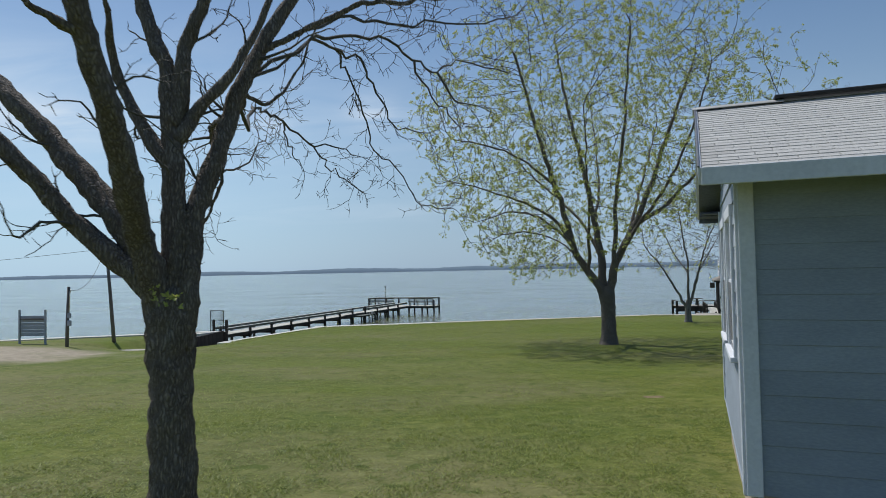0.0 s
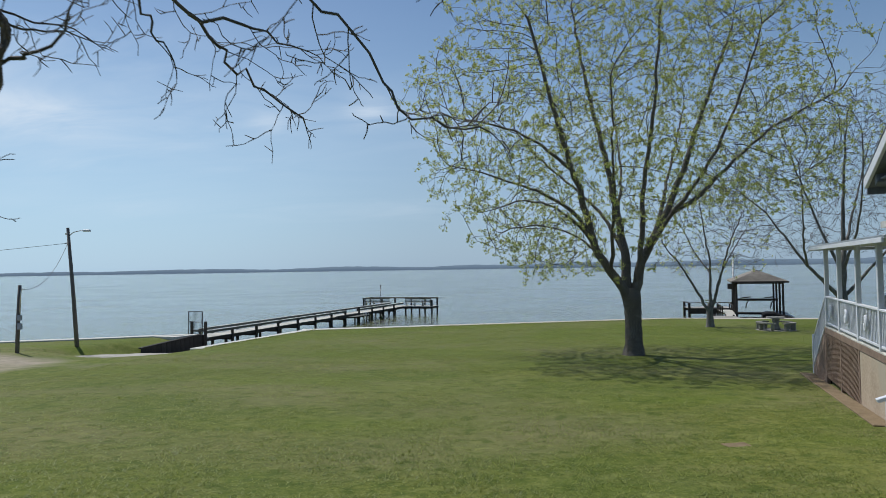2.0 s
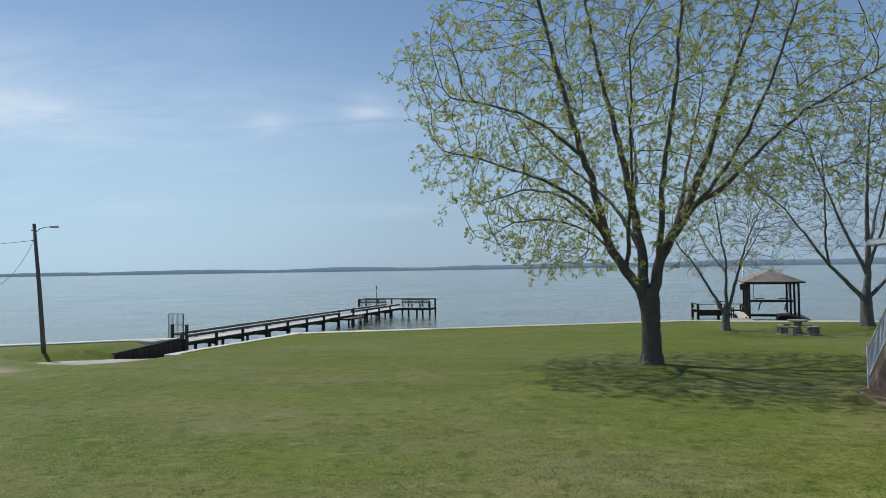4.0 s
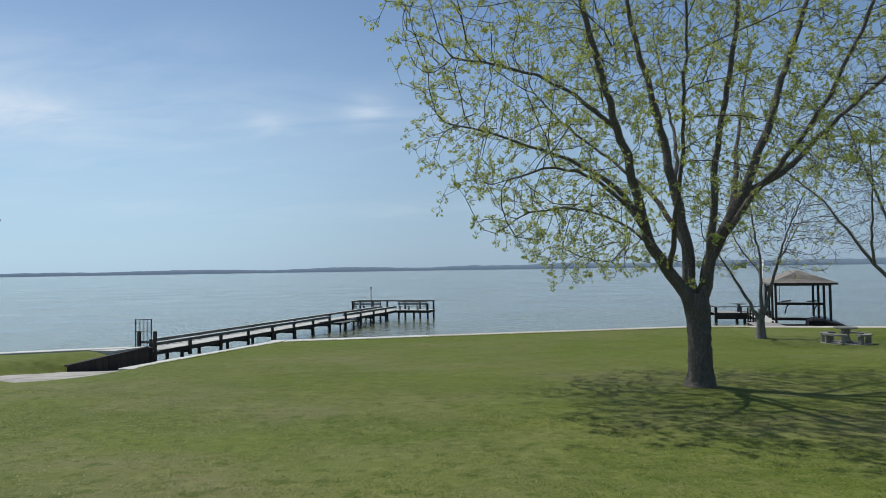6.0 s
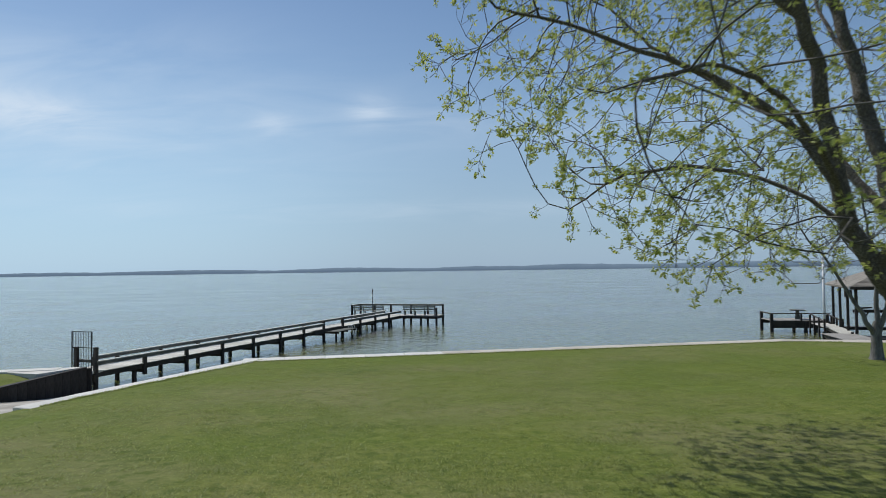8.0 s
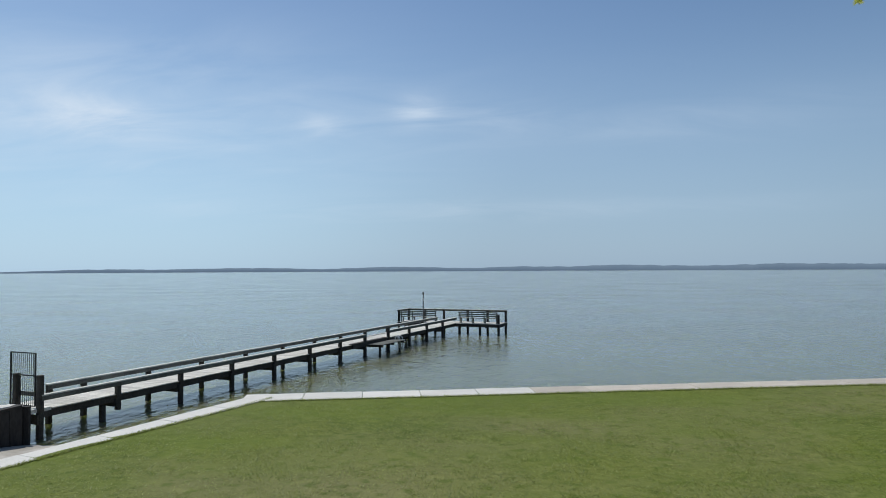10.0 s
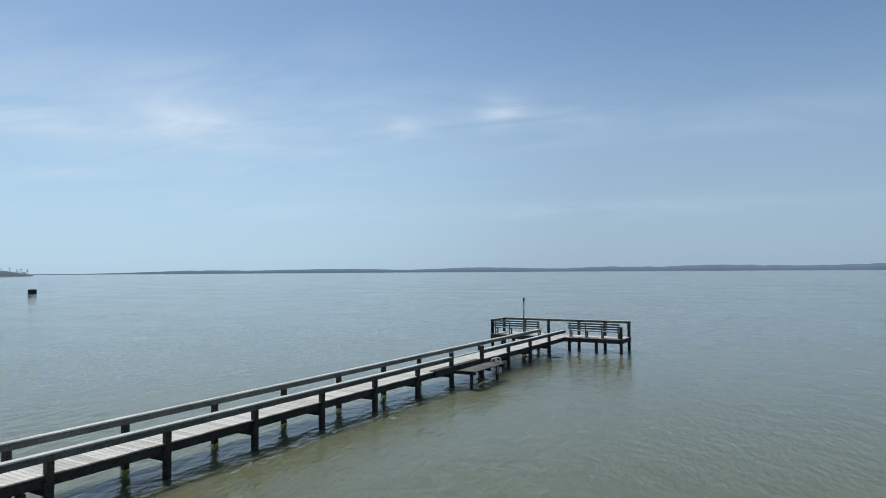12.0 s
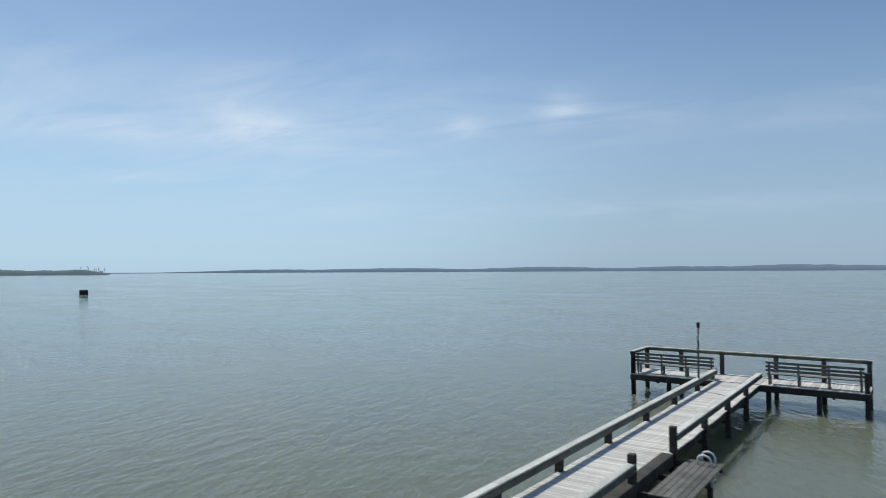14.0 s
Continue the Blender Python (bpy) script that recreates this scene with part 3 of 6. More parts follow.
def ramp_z(y):
    return np.interp(y, (38.3, 40.0, 44.5, 47.0, 49.0, 52.0, 56.0), (-0.62, -0.76, -1.22, -1.55, -1.73, -2.4, -4.0))


def terrain(x, y):
    z = lawn_z(x, y)
    bed = -4.0
    ramp = ramp_z(y) - 0.04
    edge = np.where(y < SLIP_A[1], ramp, np.interp(y, (SLIP_A[1], SLIP_B[1]), (-0.98, -0.66)))
    bank = np.exp(-((slip_left(y) - x) / 1.1) ** 2) * np.clip((y - 38.0) / 1.5, 0, 1)
    z = np.where((x <= slip_left(y)) & (y < 50), z + np.minimum(edge - z, 0) * bank, z)
    inside = (x > slip_left(y)) & (x < slip_right(y))
    z = np.where(inside & (y > 38.3), np.minimum(z, ramp), z)
    z = np.where((x >= slip_right(y)) & (y > wall_y(x)), bed, z)
    z = np.where((x <= slip_left(y)) & (y > left_y(x)), bed, z)
    return np.where(y > 62 + 0.0 * x, np.where(y < wall_y(x), z, bed), z)


def axis(near, far):
    return sorted(set(near) | set(far) | {-f for f in far})


gx = axis([round(-30 + 0.5 * i, 2) for i in range(19)] + [round(-20.5 + 0.2 * i, 2) for i in range(71)] + [round(-6.3 + 0.6 * i, 2) for i in range(90)],
          [55, 65, 80, 100, 140, 220, 400, 900, 2000, 4700])
gx = sorted(set(gx) | {-31.0 - i for i in range(36)})
gx = [x for x in gx if not (-30 < x < 47 and abs(x) in (55,))]
gy = sorted(set([round(-12 + 0.8 * i, 2) for i in range(62)] + [round(37.6 + 0.25 * i, 2) for i in range(100)] + [round(62.6 + i * 0.8, 2) for i in range(16)]
                + [-4700, -1500, -400, -120, -60, -35, -20, 85, 110, 160, 300, 700, 1800, 4800]))
XX, YY = np.meshgrid(np.array(gx), np.array(gy))
ZZ = terrain(XX, YY)
ground_geo = Geo()
nx = len(gx)
ground_geo.v = list(zip(XX.ravel().tolist(), YY.ravel().tolist(), ZZ.ravel().tolist()))
ground_geo.f = [(j * nx + i, j * nx + i + 1, (j + 1) * nx + i + 1, (j + 1) * nx + i) for j in range(len(gy) - 1) for i in range(nx - 1)]
solid("ground", ground_geo, LAWN, "green spring lawn sloping gently down to the lake", "lawn", "structure", smooth=True)

water_geo = Geo()
water_geo.add([(-4700, 38, LAKE), (4700, 38, LAKE), (4700, 4800, LAKE), (-4700, 4800, LAKE)], [(0, 1, 2, 3)])
solid("water", water_geo, WATER, "calm grey-green lake water with fine ripples", "lake", "structure")


def shore_strip(name, mat, a0, a1, dist, height, seed, depth, label, tree_h):
    """A wooded far bank: angles in degrees right of straight ahead."""
    g = Geo()
    n = int(abs(a1 - a0) * 14)
    rows = []
    for i in range(n + 1):
        a = radians(a0 + (a1 - a0) * i / n)
        d = dist(math.degrees(a))
        h = height(math.degrees(a)) * (0.8 + 0.35 * noise.noise(Vector((a * 9 + seed, 0, 0))) + 0.12 * noise.noise(Vector((a * 60, seed, 0))))
        h = max(h + tree_h * noise.noise(Vector((a * 420, 3, seed))), 1.0)
        rows.append(((math.sin(a) * d, math.cos(a) * d), h))
    for (p, h) in rows:
        g.v += [(p[0], p[1], LAKE - 0.5), (p[0], p[1], LAKE + h * 0.45), (p[0] * 1.015, p[1] * 1.015, LAKE + h), (p[0] * 1.06, p[1] * 1.06, LAKE - 1)]
    for i in range(n):
        for k in range(3):
            a = i * 4 + k
            g.f.append((a, a + 4, a + 5, a + 1))
    return solid(name, g, mat, label, "far shore", "structure", smooth=True)


def fade(a, lo, hi):
    return min(max((a - lo) / (hi - lo), 0.0), 1.0)


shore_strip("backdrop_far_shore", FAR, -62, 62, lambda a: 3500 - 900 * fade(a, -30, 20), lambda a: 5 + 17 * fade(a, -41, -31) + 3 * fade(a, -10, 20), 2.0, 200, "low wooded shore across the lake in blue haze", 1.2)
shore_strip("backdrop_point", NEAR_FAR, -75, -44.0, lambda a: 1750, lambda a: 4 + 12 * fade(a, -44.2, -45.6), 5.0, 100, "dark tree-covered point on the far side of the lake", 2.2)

pines = Geo()
prnd = random.Random(12)
for i in range(16):
    a = radians(-44.3 - 0.13 * i - prnd.uniform(0, 0.07))
    x, y, h = math.sin(a) * 1735, math.cos(a) * 1735, prnd.uniform(8, 19)
    pines.tube([(x, y, LAKE), (x, y, LAKE + h * 0.9)], [0.5, 0.3], 5)
    for k in range(prnd.randint(2, 4)):
        cx, cz, r = x + prnd.uniform(-2, 2), LAKE + h * prnd.uniform(0.6, 1.0), prnd.uniform(1.2, 2.8)
        pines.add([(cx - r, y, cz), (cx, y - r, cz), (cx + r, y, cz), (cx, y + r, cz), (cx, y, cz + r * 0.6), (cx, y, cz - r * 0.4)],
                  [(0, 1, 4), (1, 2, 4), (2, 3, 4), (3, 0, 4), (1, 0, 5), (2, 1, 5), (3, 2, 5), (0, 3, 5)])
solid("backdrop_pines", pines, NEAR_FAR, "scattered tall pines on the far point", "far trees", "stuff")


# ---- seawall, slip and ramp ----
def cap_run(name, a, b, count, width, label, z=-0.46, old_from=99):
    """A concrete seawall along a-b: cap slabs as pieces over a face wall."""
    a, b = Vector((*a, 0)), Vector((*b, 0))
    d = b - a
    m = Matrix.Translation(a) @ Matrix.Rotation(math.atan2(d.y, d.x), 4, "Z")
    wall = solid(name, boxed((d.length / 2, 0, (z - 0.14 - 4.2) / 2), (d.length, width - 0.12, z - 0.14 + 4.2), 0.02), CONCRETE_OLD, label, "seawall", "structure", m=m)
    step = d.length / count
    slab = boxed((0, 0, 0), (step - 0.012, width, 0.16), 0.02).mesh("cap_slab", CONCRETE)
    old = boxed((0, 0, 0), (step - 0.012, width, 0.16), 0.02).mesh("old_cap_slab", TAN_CONCRETE)
    for i in range(count):
        s = part("cap_slab", old if i >= old_from else slab, CONCRETE, wall)
        s.location = (step * (i + 0.5), 0.004 * math.sin(i * 2.3), z - 0.07 + 0.006 * math.sin(i * 1.7))
    return wall


K, A = Vector(WALL_K), Vector(WALL_A)
cap_run("seawall_slip", (A.x - 0.26, A.y - 0.95), (K.x + 0.24, K.y + 0.25), 6, 0.8, "pale concrete seawall cap beside the boat slip")
cap_run("seawall_lake", (K.x - 0.35, K.y - 0.05), (WALL_M[0] + 0.3, WALL_M[1] + 0.06), 15, 1.15, "concrete seawall along the lake edge of the lawn, new white slabs beside older tan ones", old_from=5)
cap_run("seawall_bend", (WALL_M[0] - 0.2, WALL_M[1] - 0.02), WALL_B, 29, 1.13, "tan concrete seawall bending away past the boathouse", -0.464, 0)
cap_run("seawall_left", (LEFT_A[0] - 0.5, LEFT_A[1] - 0.15), (-64.0, left_y(-64.0)), 26, 0.75, "pale concrete seawall beyond the boat slip", -0.52)

solid("slip_apron", Geo().prism([(-18.9, 47.75), (-17.3, 47.3), (-16.52, 48.95), (-16.6, 49.3), (-18.6, 48.6)], -0.9, -0.54), CONCRETE, "pale concrete apron at the foot of the pier", "apron", "structure")
bulk = thing("bulkhead", pose(0, 0, 0), "black tarred timber bulkhead of the boat slip", "retaining wall")
tagged(bulk, kind="structure")
d = Vector((SLIP_B[0] - SLIP_A[0], SLIP_B[1] - SLIP_A[1]))
TOP_A, TOP_B = -0.92, -0.57
for i in range(13):
    t = (i + 0.5) / 13
    top = TOP_A + (TOP_B - TOP_A) * t - 0.04
    q = part("sheet_board", boxed((0, 0, (top - 4.0) / 2), (0.09, d.length / 13 - 0.006, top + 4.0), 0.008), TAR, bulk)
    q.location = (SLIP_A[0] + d.x * t + 0.24, SLIP_A[1] + d.y * t, 0)
    q.rotation_euler = (0, 0, math.atan2(d.y, d.x) - math.pi / 2)
part("cap_beam", Geo().beam((SLIP_A[0] + 0.17, SLIP_A[1], TOP_A), (SLIP_B[0] + 0.17, SLIP_B[1], TOP_B), 0.26, 0.08), TAR, bulk)
part("end_board", boxed((SLIP_B[0] + 0.28, SLIP_B[1] + 0.1, -2.3), (0.3, 0.1, 3.4), 0.01), TAR, bulk)
ramp_geo = Geo()
for j in range(28):
    y = 38.5 + j * 0.45
    for i in range(13):
        x0, x1 = slip_left(y) + 0.08, slip_right(y) - 0.34
        yy = y + (0.35 * noise.noise(Vector((i * 0.9, 3.1, 0))) if j == 0 else 0)
        ramp_geo.v.append((x0 + (x1 - x0) * i / 12, yy, float(ramp_z(yy)) + 0.012 * math.sin(i * 1.7 + j) - (0.4 if j == 0 else 0)))
for j in range(27):
    for i in range(12):
        k = j * 13 + i
        ramp_geo.f.append((k, k + 1, k + 14, k + 13))
solid("boat_ramp", ramp_geo, CONCRETE_OLD, "worn grey concrete boat ramp running into the slip", "boat ramp", "structure", smooth=True)

# ---- pier ----
PIER = pose(-15.344, 56.02, 0, 0, 0, -17.2)
DECK, HANDRAIL = -0.87, -0.395
pier = thing("pier", PIER, "long weathered wooden pier with low rails and a wide end platform", "pier")
BENTS = [-6.0, -3.02, 0.0, 3.05, 6.1, 9.15, 12.2, 15.1, 18.2, 21.4, 24.45, 27.5]


def pile_part(x, y, top, r=0.085, foot=-3.6):
    ob = part("piling", Geo().box((0, 0, (top + foot) / 2), (0.17, 0.17, top - foot), None, 0.015), PILE, pier)
    ob.location = (x, y, 0)
    ob.rotation_euler = (0, 0, 0.04 * math.sin(x * 7 + y * 3))
    return ob


for i, y in enumerate(BENTS):
    for s in (-1, 1):
        top = HANDRAIL - 0.05
        if s > 0 and i in (7, 8):
            top = -0.2
        if i == 0:
            top = 0.24
        if i == 1 and s > 0:
            part("piling", boxed((0.8, y, (top - 1.45) / 2), (0.17, 0.17, top + 1.45), 0.012), PILE, pier)
            pile_part(0.62, y - 0.5, -1.2)
        else:
            pile_part(0.8 if s > 0 else -0.95 if i else -0.34, y, top)
    part("cross_beam", boxed((-0.07, y - 0.1, -1.17), (1.9, 0.09, 0.3), 0.01), PILE, pier)
for s, rx in ((-1, -0.95), (1, 0.8)):
    for k in range(11):
        y0, y1 = BENTS[k], BENTS[k + 1]
        if s < 0 and k == 0:
            y0 = -4.5
            pile_part(-0.95, -4.4, HANDRAIL - 0.05)
        part("stringer", boxed((rx - 0.06 * s, (y0 + y1) / 2, -1.03), (0.07, y1 - y0 + 0.004, 0.24), 0.008), PILE, pier)
        if s > 0 and k == 7:
            continue
        part("rail_cap", boxed((rx, (y0 + y1) / 2, HANDRAIL - 0.02), (0.2, y1 - y0 - 0.006, 0.045), 0.008), RAIL, pier)
        part("side_rail", boxed((rx + 0.085 if s > 0 else rx + 0.1, (y0 + y1) / 2, HANDRAIL - 0.115), (0.045, y1 - y0 - 0.004, 0.14), 0.006), TIMBER, pier)
    part("rail_cap", boxed((rx, 28.9, HANDRAIL - 0.02), (0.2, 2.75, 0.045), 0.008), RAIL, pier)
    part("side_rail", boxed((rx + 0.085 if s > 0 else rx + 0.1, 28.9, HANDRAIL - 0.115), (0.045, 2.75, 0.14), 0.006), TIMBER, pier)
    part("stringer", boxed((rx - 0.06 * s, 28.9, -1.03), (0.07, 2.8, 0.24), 0.008), PILE, pier)
# end platform
PX, PY0, PY1 = 4.6, 30.3, 32.5
for x in (-4.5, -2.9, -1.1, 1.1, 2.9, 4.5):
    pile_part(x, PY0 + 0.12, -1.0 if abs(x) < 4 else -0.1)
    pile_part(x, PY1 - 0.12, 0.11)
for y in (PY0 + 0.02, PY1 - 0.02):
    part("stringer", boxed((0, y, -1.03), (2 * PX, 0.07, 0.24), 0.008), PILE, pier)
for s in (-1, 1):
    part("stringer", boxed((s * (PX - 0.04), (PY0 + PY1) / 2, -1.03), (0.07, PY1 - PY0 - 0.08, 0.24), 0.008), PILE, pier)
for x in (-3.4, -1.1, 1.1, 3.4):
    part("cross_beam", boxed((x, (PY0 + PY1) / 2, -1.08), (0.08, PY1 - PY0 - 0.1, 0.28), 0.008), PILE, pier)
part("rail_cap", boxed((0, PY1 - 0.1, 0.14), (2 * PX, 0.18, 0.045), 0.008), RAIL, pier)
part("side_rail", boxed((0, PY1 - 0.02, 0.05), (2 * PX, 0.045, 0.13), 0.006), TIMBER, pier)
part("rail_cap", boxed((-PX + 0.1, (PY0 + PY1) / 2 - 0.1, 0.142), (0.18, PY1 - PY0 - 0.2, 0.045), 0.008), RAIL, pier)
part("side_rail", boxed((-PX + 0.02, (PY0 + PY1) / 2 - 0.1, 0.05), (0.045, PY1 - PY0 - 0.2, 0.13), 0.006), TIMBER, pier)
pile_part(-4.5, PY0 + 0.12, 0.11)


def bench(x0, x1):
    b = thing("bench", PIER @ pose((x0 + x1) / 2, PY0 + 0.42, DECK), "weathered plank bench with slatted back on the pier end", "bench", "pier benches")
    w = x1 - x0
    for i in range(3):
        part("seat_slat", boxed((0, -0.12 + 0.15 * i, 0.43), (w, 0.135, 0.04), 0.006), BENCH, b)
    for z in (0.6, 0.75, 0.91):
        part("back_slat", boxed((0, -0.27 - 0.05 * (z - 0.6), z), (w, 0.05, 0.095), 0.006), BENCH, b)
    for k in (-1, -0.33, 0.33, 1):
        x = k * (w / 2 - 0.12)
        part("leg", boxed((x, 0.12, 0.205), (0.08, 0.08, 0.41), 0.006), BENCH, b)
        part("back_post", Geo().beam((x, -0.2, 0.0), (x, -0.25, 0.94), 0.08, 0.05), BENCH, b)
        part("seat_bearer", boxed((x, 0.02, 0.38), (0.05, 0.42, 0.06), 0.005), BENCH, b)


bench(-4.42, -1.0)
bench(1.0, 4.42)

swim = thing("swim_platform", PIER @ pose(0.54, 16.4, 0.19), "low plank swimming platform with a step beside the pier", "platform")
for i in range(6):
    part("plank", boxed((0.78 + 0.15 * i - 0.1, 0.25, -1.2), (0.14, 3.2, 0.04), 0.006), TIMBER, swim)
part("step", boxed((0.2, -0.7, -1.05), (0.3, 4.4, 0.05), 0.006), PILE, swim)
part("riser", boxed((0.33, -0.7, -1.2), (0.04, 4.4, 0.26), 0.006), PILE, swim)
for y in (-1.2, 0.3, 1.7):
    part("bearer", boxed((0.72, y, -1.29), (1.5, 0.07, 0.14), 0.006), PILE, swim)
for y in (-1.1, 1.6):
    part("piling", boxed((1.2, y, -2.45), (0.12, 0.12, 2.3), 0.012), PILE, swim)
ladder = thing("swim_ladder", PIER @ pose(1.7, 18.1, -1.0), "white tubular swimming ladder on the low platform", "ladder")
for s in (-0.2, 0.2):
    part("hoop", Geo().tube([(-0.22, s, -0.02), (-0.22, s, 0.13), (-0.17, s, 0.22), (-0.06, s, 0.25), (0.05, s, 0.21), (0.1, s, 0.12), (0.1, s, -0.5)], 0.03, 8), PLASTIC, ladder, smooth=True)
for z in (-0.15, -0.4):
    part("rung", Geo().tube([(0.1, -0.2, z), (0.1, 0.2, z)], 0.018, 6), STEEL, ladder, smooth=True)

shower = thing("pier_post", PIER @ pose(-0.92, 27.6, DECK), "slim post with small fittings fixed to the pier rail", "post")
part("shaft", Geo().tube([(0, 0, -0.1), (0, 0, 1.5), (0.01, 0, 2.45)], [0.04, 0.038, 0.034], 8), POLE, shower, smooth=True)
part("fitting", boxed((0.02, -0.03, 2.55), (0.12, 0.12, 0.22), 0.03), PILE, shower)
part("fitting", boxed((0.0, -0.05, 2.05), (0.09, 0.1, 0.25), 0.02), STEEL, shower)
part("fitting", boxed((-0.02, -0.05, 1.62), (0.07, 0.08, 0.16), 0.02), STEEL, shower)

gate = thing("pier_gate", PIER @ pose(0, -6.0, 0), "tall black iron bar gate closing the pier", "gate")
GX0, GX1 = -0.62, 0.56
for z in (0.93, 0.2, -0.78):
    part("bar_rail", boxed(((GX0 + GX1) / 2, 0, z), (GX1 - GX0, 0.035, 0.035), 0.004), IRON, gate)
for i in range(13):
    w = 0.045 if i in (0, 12) else 0.016
    part("bar", boxed((GX0 + (GX1 - GX0) * i / 12, 0, 0.075), (w, w, 1.72), 0.003), IRON, gate)
part("board", boxed((0.2, 0.12, -0.42), (1.1, 0.04, 0.14), 0.006), TIMBER, gate)
apron = solid("pier_apron", Geo().prism([(-0.9, -7.0), (0.78, -7.0), (0.78, -5.6), (-0.9, -5.6)], -0.95, -0.84), PLANK, "grey boarded landing at the start of the pier", "landing", "structure", m=PIER)

# walkway and platform planks
plank_mesh = boxed((0, 0, 0), (1.78, 0.138, 0.038), 0.006).mesh("plank", PLANK)
n_planks = int((PY0 + 5.55) / 0.146)
for i in range(n_planks):
    p = part("plank", plank_mesh, PLANK, pier)
    p.location = (-0.075 + 0.012 * math.sin(i * 12.9), -5.5 + 0.146 * i, DECK - 0.02 + 0.003 * math.sin(i * 7.1))
plank_mesh = boxed((0, 0, 0), (0.138, PY1 - PY0, 0.038), 0.006).mesh("platform_plank", PLANK)
for i in range(int(2 * PX / 0.146)):
    p = part("plank", plank_mesh, PLANK, pier)
    p.location = (-PX + 0.073 + 0.146 * i, (PY0 + PY1) / 2 + 0.01 * math.sin(i * 5.3), DECK - 0.016 + 0.003 * math.sin(i * 3.7))


# ---- trees ----
from mathutils import kdtree


class Tree:
    """Grows limbs, twigs and leaves into three meshes."""

    def __init__(self, seed, reach, leafy=0.0, twig_r=0.006, up=0.06, wander=0.22, leaf=0.09, end=1.0, knobs=0.0, sprig=(2, 4)):
        self.rnd = random.Random(seed)
        self.wood, self.fine, self.leaves = Geo(), Geo(), Geo()
        self.levels, self.leafy, self.twig_r, self.up, self.wander, self.leaf, self.end = reach, leafy, twig_r, up, wander, leaf, end
        self.knobs, self.sprig, self.ways = knobs, sprig, []

    def turn(self, d, angle):
        side = d.cross(Vector((self.rnd.gauss(0, 1), self.rnd.gauss(0, 1), self.rnd.gauss(0, 1))))
        if side.length < 1e-4:
            side = Vector((1, 0, 0))
        return (d * math.cos(angle) + side.normalized() * math.sin(angle)).normalized()

    def path(self, p, d, length, n, wander, up):
        pts, dirs = [p], [d]
        for i in range(n):
            d = (d + Vector((self.rnd.gauss(0, wander), self.rnd.gauss(0, wander), self.rnd.gauss(0, wander) + up))).normalized()
            p = p + d * (length / n)
            pts.append(p); dirs.append(d)
        return pts, dirs

    def branch(self, p, d, length, r, level, pts=None):
        rnd = self.rnd
        lv = self.levels[level]
        last = level == len(self.levels) - 1
        if pts is None:
            n = max(2, min(18, int(length / lv["seg"])))
            pts, dirs = self.path(p, d, length, n, self.wander * lv.get("wander", 1), lv.get("up", self.up))
        else:
            n = len(pts) - 1
            dirs = [(pts[min(i + 1, n)] - pts[max(i - 1, 0)]).normalized() for i in range(n + 1)]
        tip = max(r * (0.52 if level == 0 and r > 0.08 else lv.get("taper", 0.3)), self.twig_r * 0.6)
        radii = [r + (tip - r) * (i / n) ** 0.85 for i in range(n + 1)]
        sides = 9 if r > 0.09 else 6 if r > 0.03 else 4 if r > 0.014 else 3
        self.stem(pts, radii, sides, r)
        if not last:
            nxt = self.levels[level + 1]
            count = max(1, int(length * lv["per_m"] * rnd.uniform(0.8, 1.2) * (0.4 if level == 0 and r > 0.065 else 1.0)))
            for k in range(count):
                t = lv["from"] + (1 - lv["from"]) * (k + rnd.random()) / count
                i = min(int(t * n), n - 1)
                q = pts[i].lerp(pts[i + 1], t * n - i)
                rr = radii[i] + (radii[i + 1] - radii[i]) * (t * n - i)
                nd = self.turn(dirs[i], radians(rnd.uniform(*nxt["angle"])))
                nl = nxt["len"] * rnd.uniform(0.55, 1.15) * (1.15 - 0.55 * t)
                if level == 0 and self.knobs > 0.2 and r < 0.04:
                    nl *= 0.62
                self.branch(q, nd, nl, max(min(rr * nxt["ratio"], 0.016), self.twig_r), level + 1)
            self.branch(pts[-1], self.turn(dirs[-1], radians(12)), nxt["len"] * self.end * rnd.uniform(0.7, 1.1), tip, level + 1)
        if level == 0 and not last:
            self.ways.append(pts)
        if self.leafy and level >= len(self.levels) - (1 if self.sprig[1] < 5 else 2) and rnd.random() < self.leafy:
            self.spray(pts, dirs)

    def stem(self, pts, radii, sides, r):
        """One limb; thick ones get a ridged, knobbly bark surface."""
        if r <= 0.022:
            return self.fine.tube(pts, radii, sides, cap=False)
        if self.knobs < 0.2 and r < 0.03 or not self.knobs:
            return self.wood.tube(pts, radii, sides)
        way, rad = [], []
        for i in range(len(pts) - 1):
            n = max(1, int((pts[i + 1] - pts[i]).length / (0.06 if r > 0.055 else 0.025)))
            for k in range(n):
                way.append(Vector(pts[i]).lerp(Vector(pts[i + 1]), k / n))
                rad.append(radii[i] + (radii[i + 1] - radii[i]) * k / n)
        way.append(Vector(pts[-1])); rad.append(radii[-1])
        for _ in range(2):
            way = [way[0]] + [(way[i - 1] + way[i] * 2 + way[i + 1]) / 4 for i in range(1, len(way) - 1)] + [way[-1]]
        n = 40 if r > 0.3 else 26 if r > 0.09 else 14 if r > 0.055 else 8
        k0 = len(self.wood.v)
        self.wood.tube(way, rad, n)
        for i in range(k0, len(self.wood.v)):
            v, c = Vector(self.wood.v[i]), way[(i - k0) // n]
            f = 1 + self.knobs * (abs(noise.noise(Vector((v.x * 26, v.y * 26, v.z * 5)))) * 1.6 - 0.35 + (0.25 if r > 0.16 else 0.6 if r > 0.055 else 0.0) * noise.noise(v * 7) + (0 if r > 0.055 else 1.5 * noise.noise(v * 19)))
            self.wood.v[i] = tuple(c + (v - c) * f)

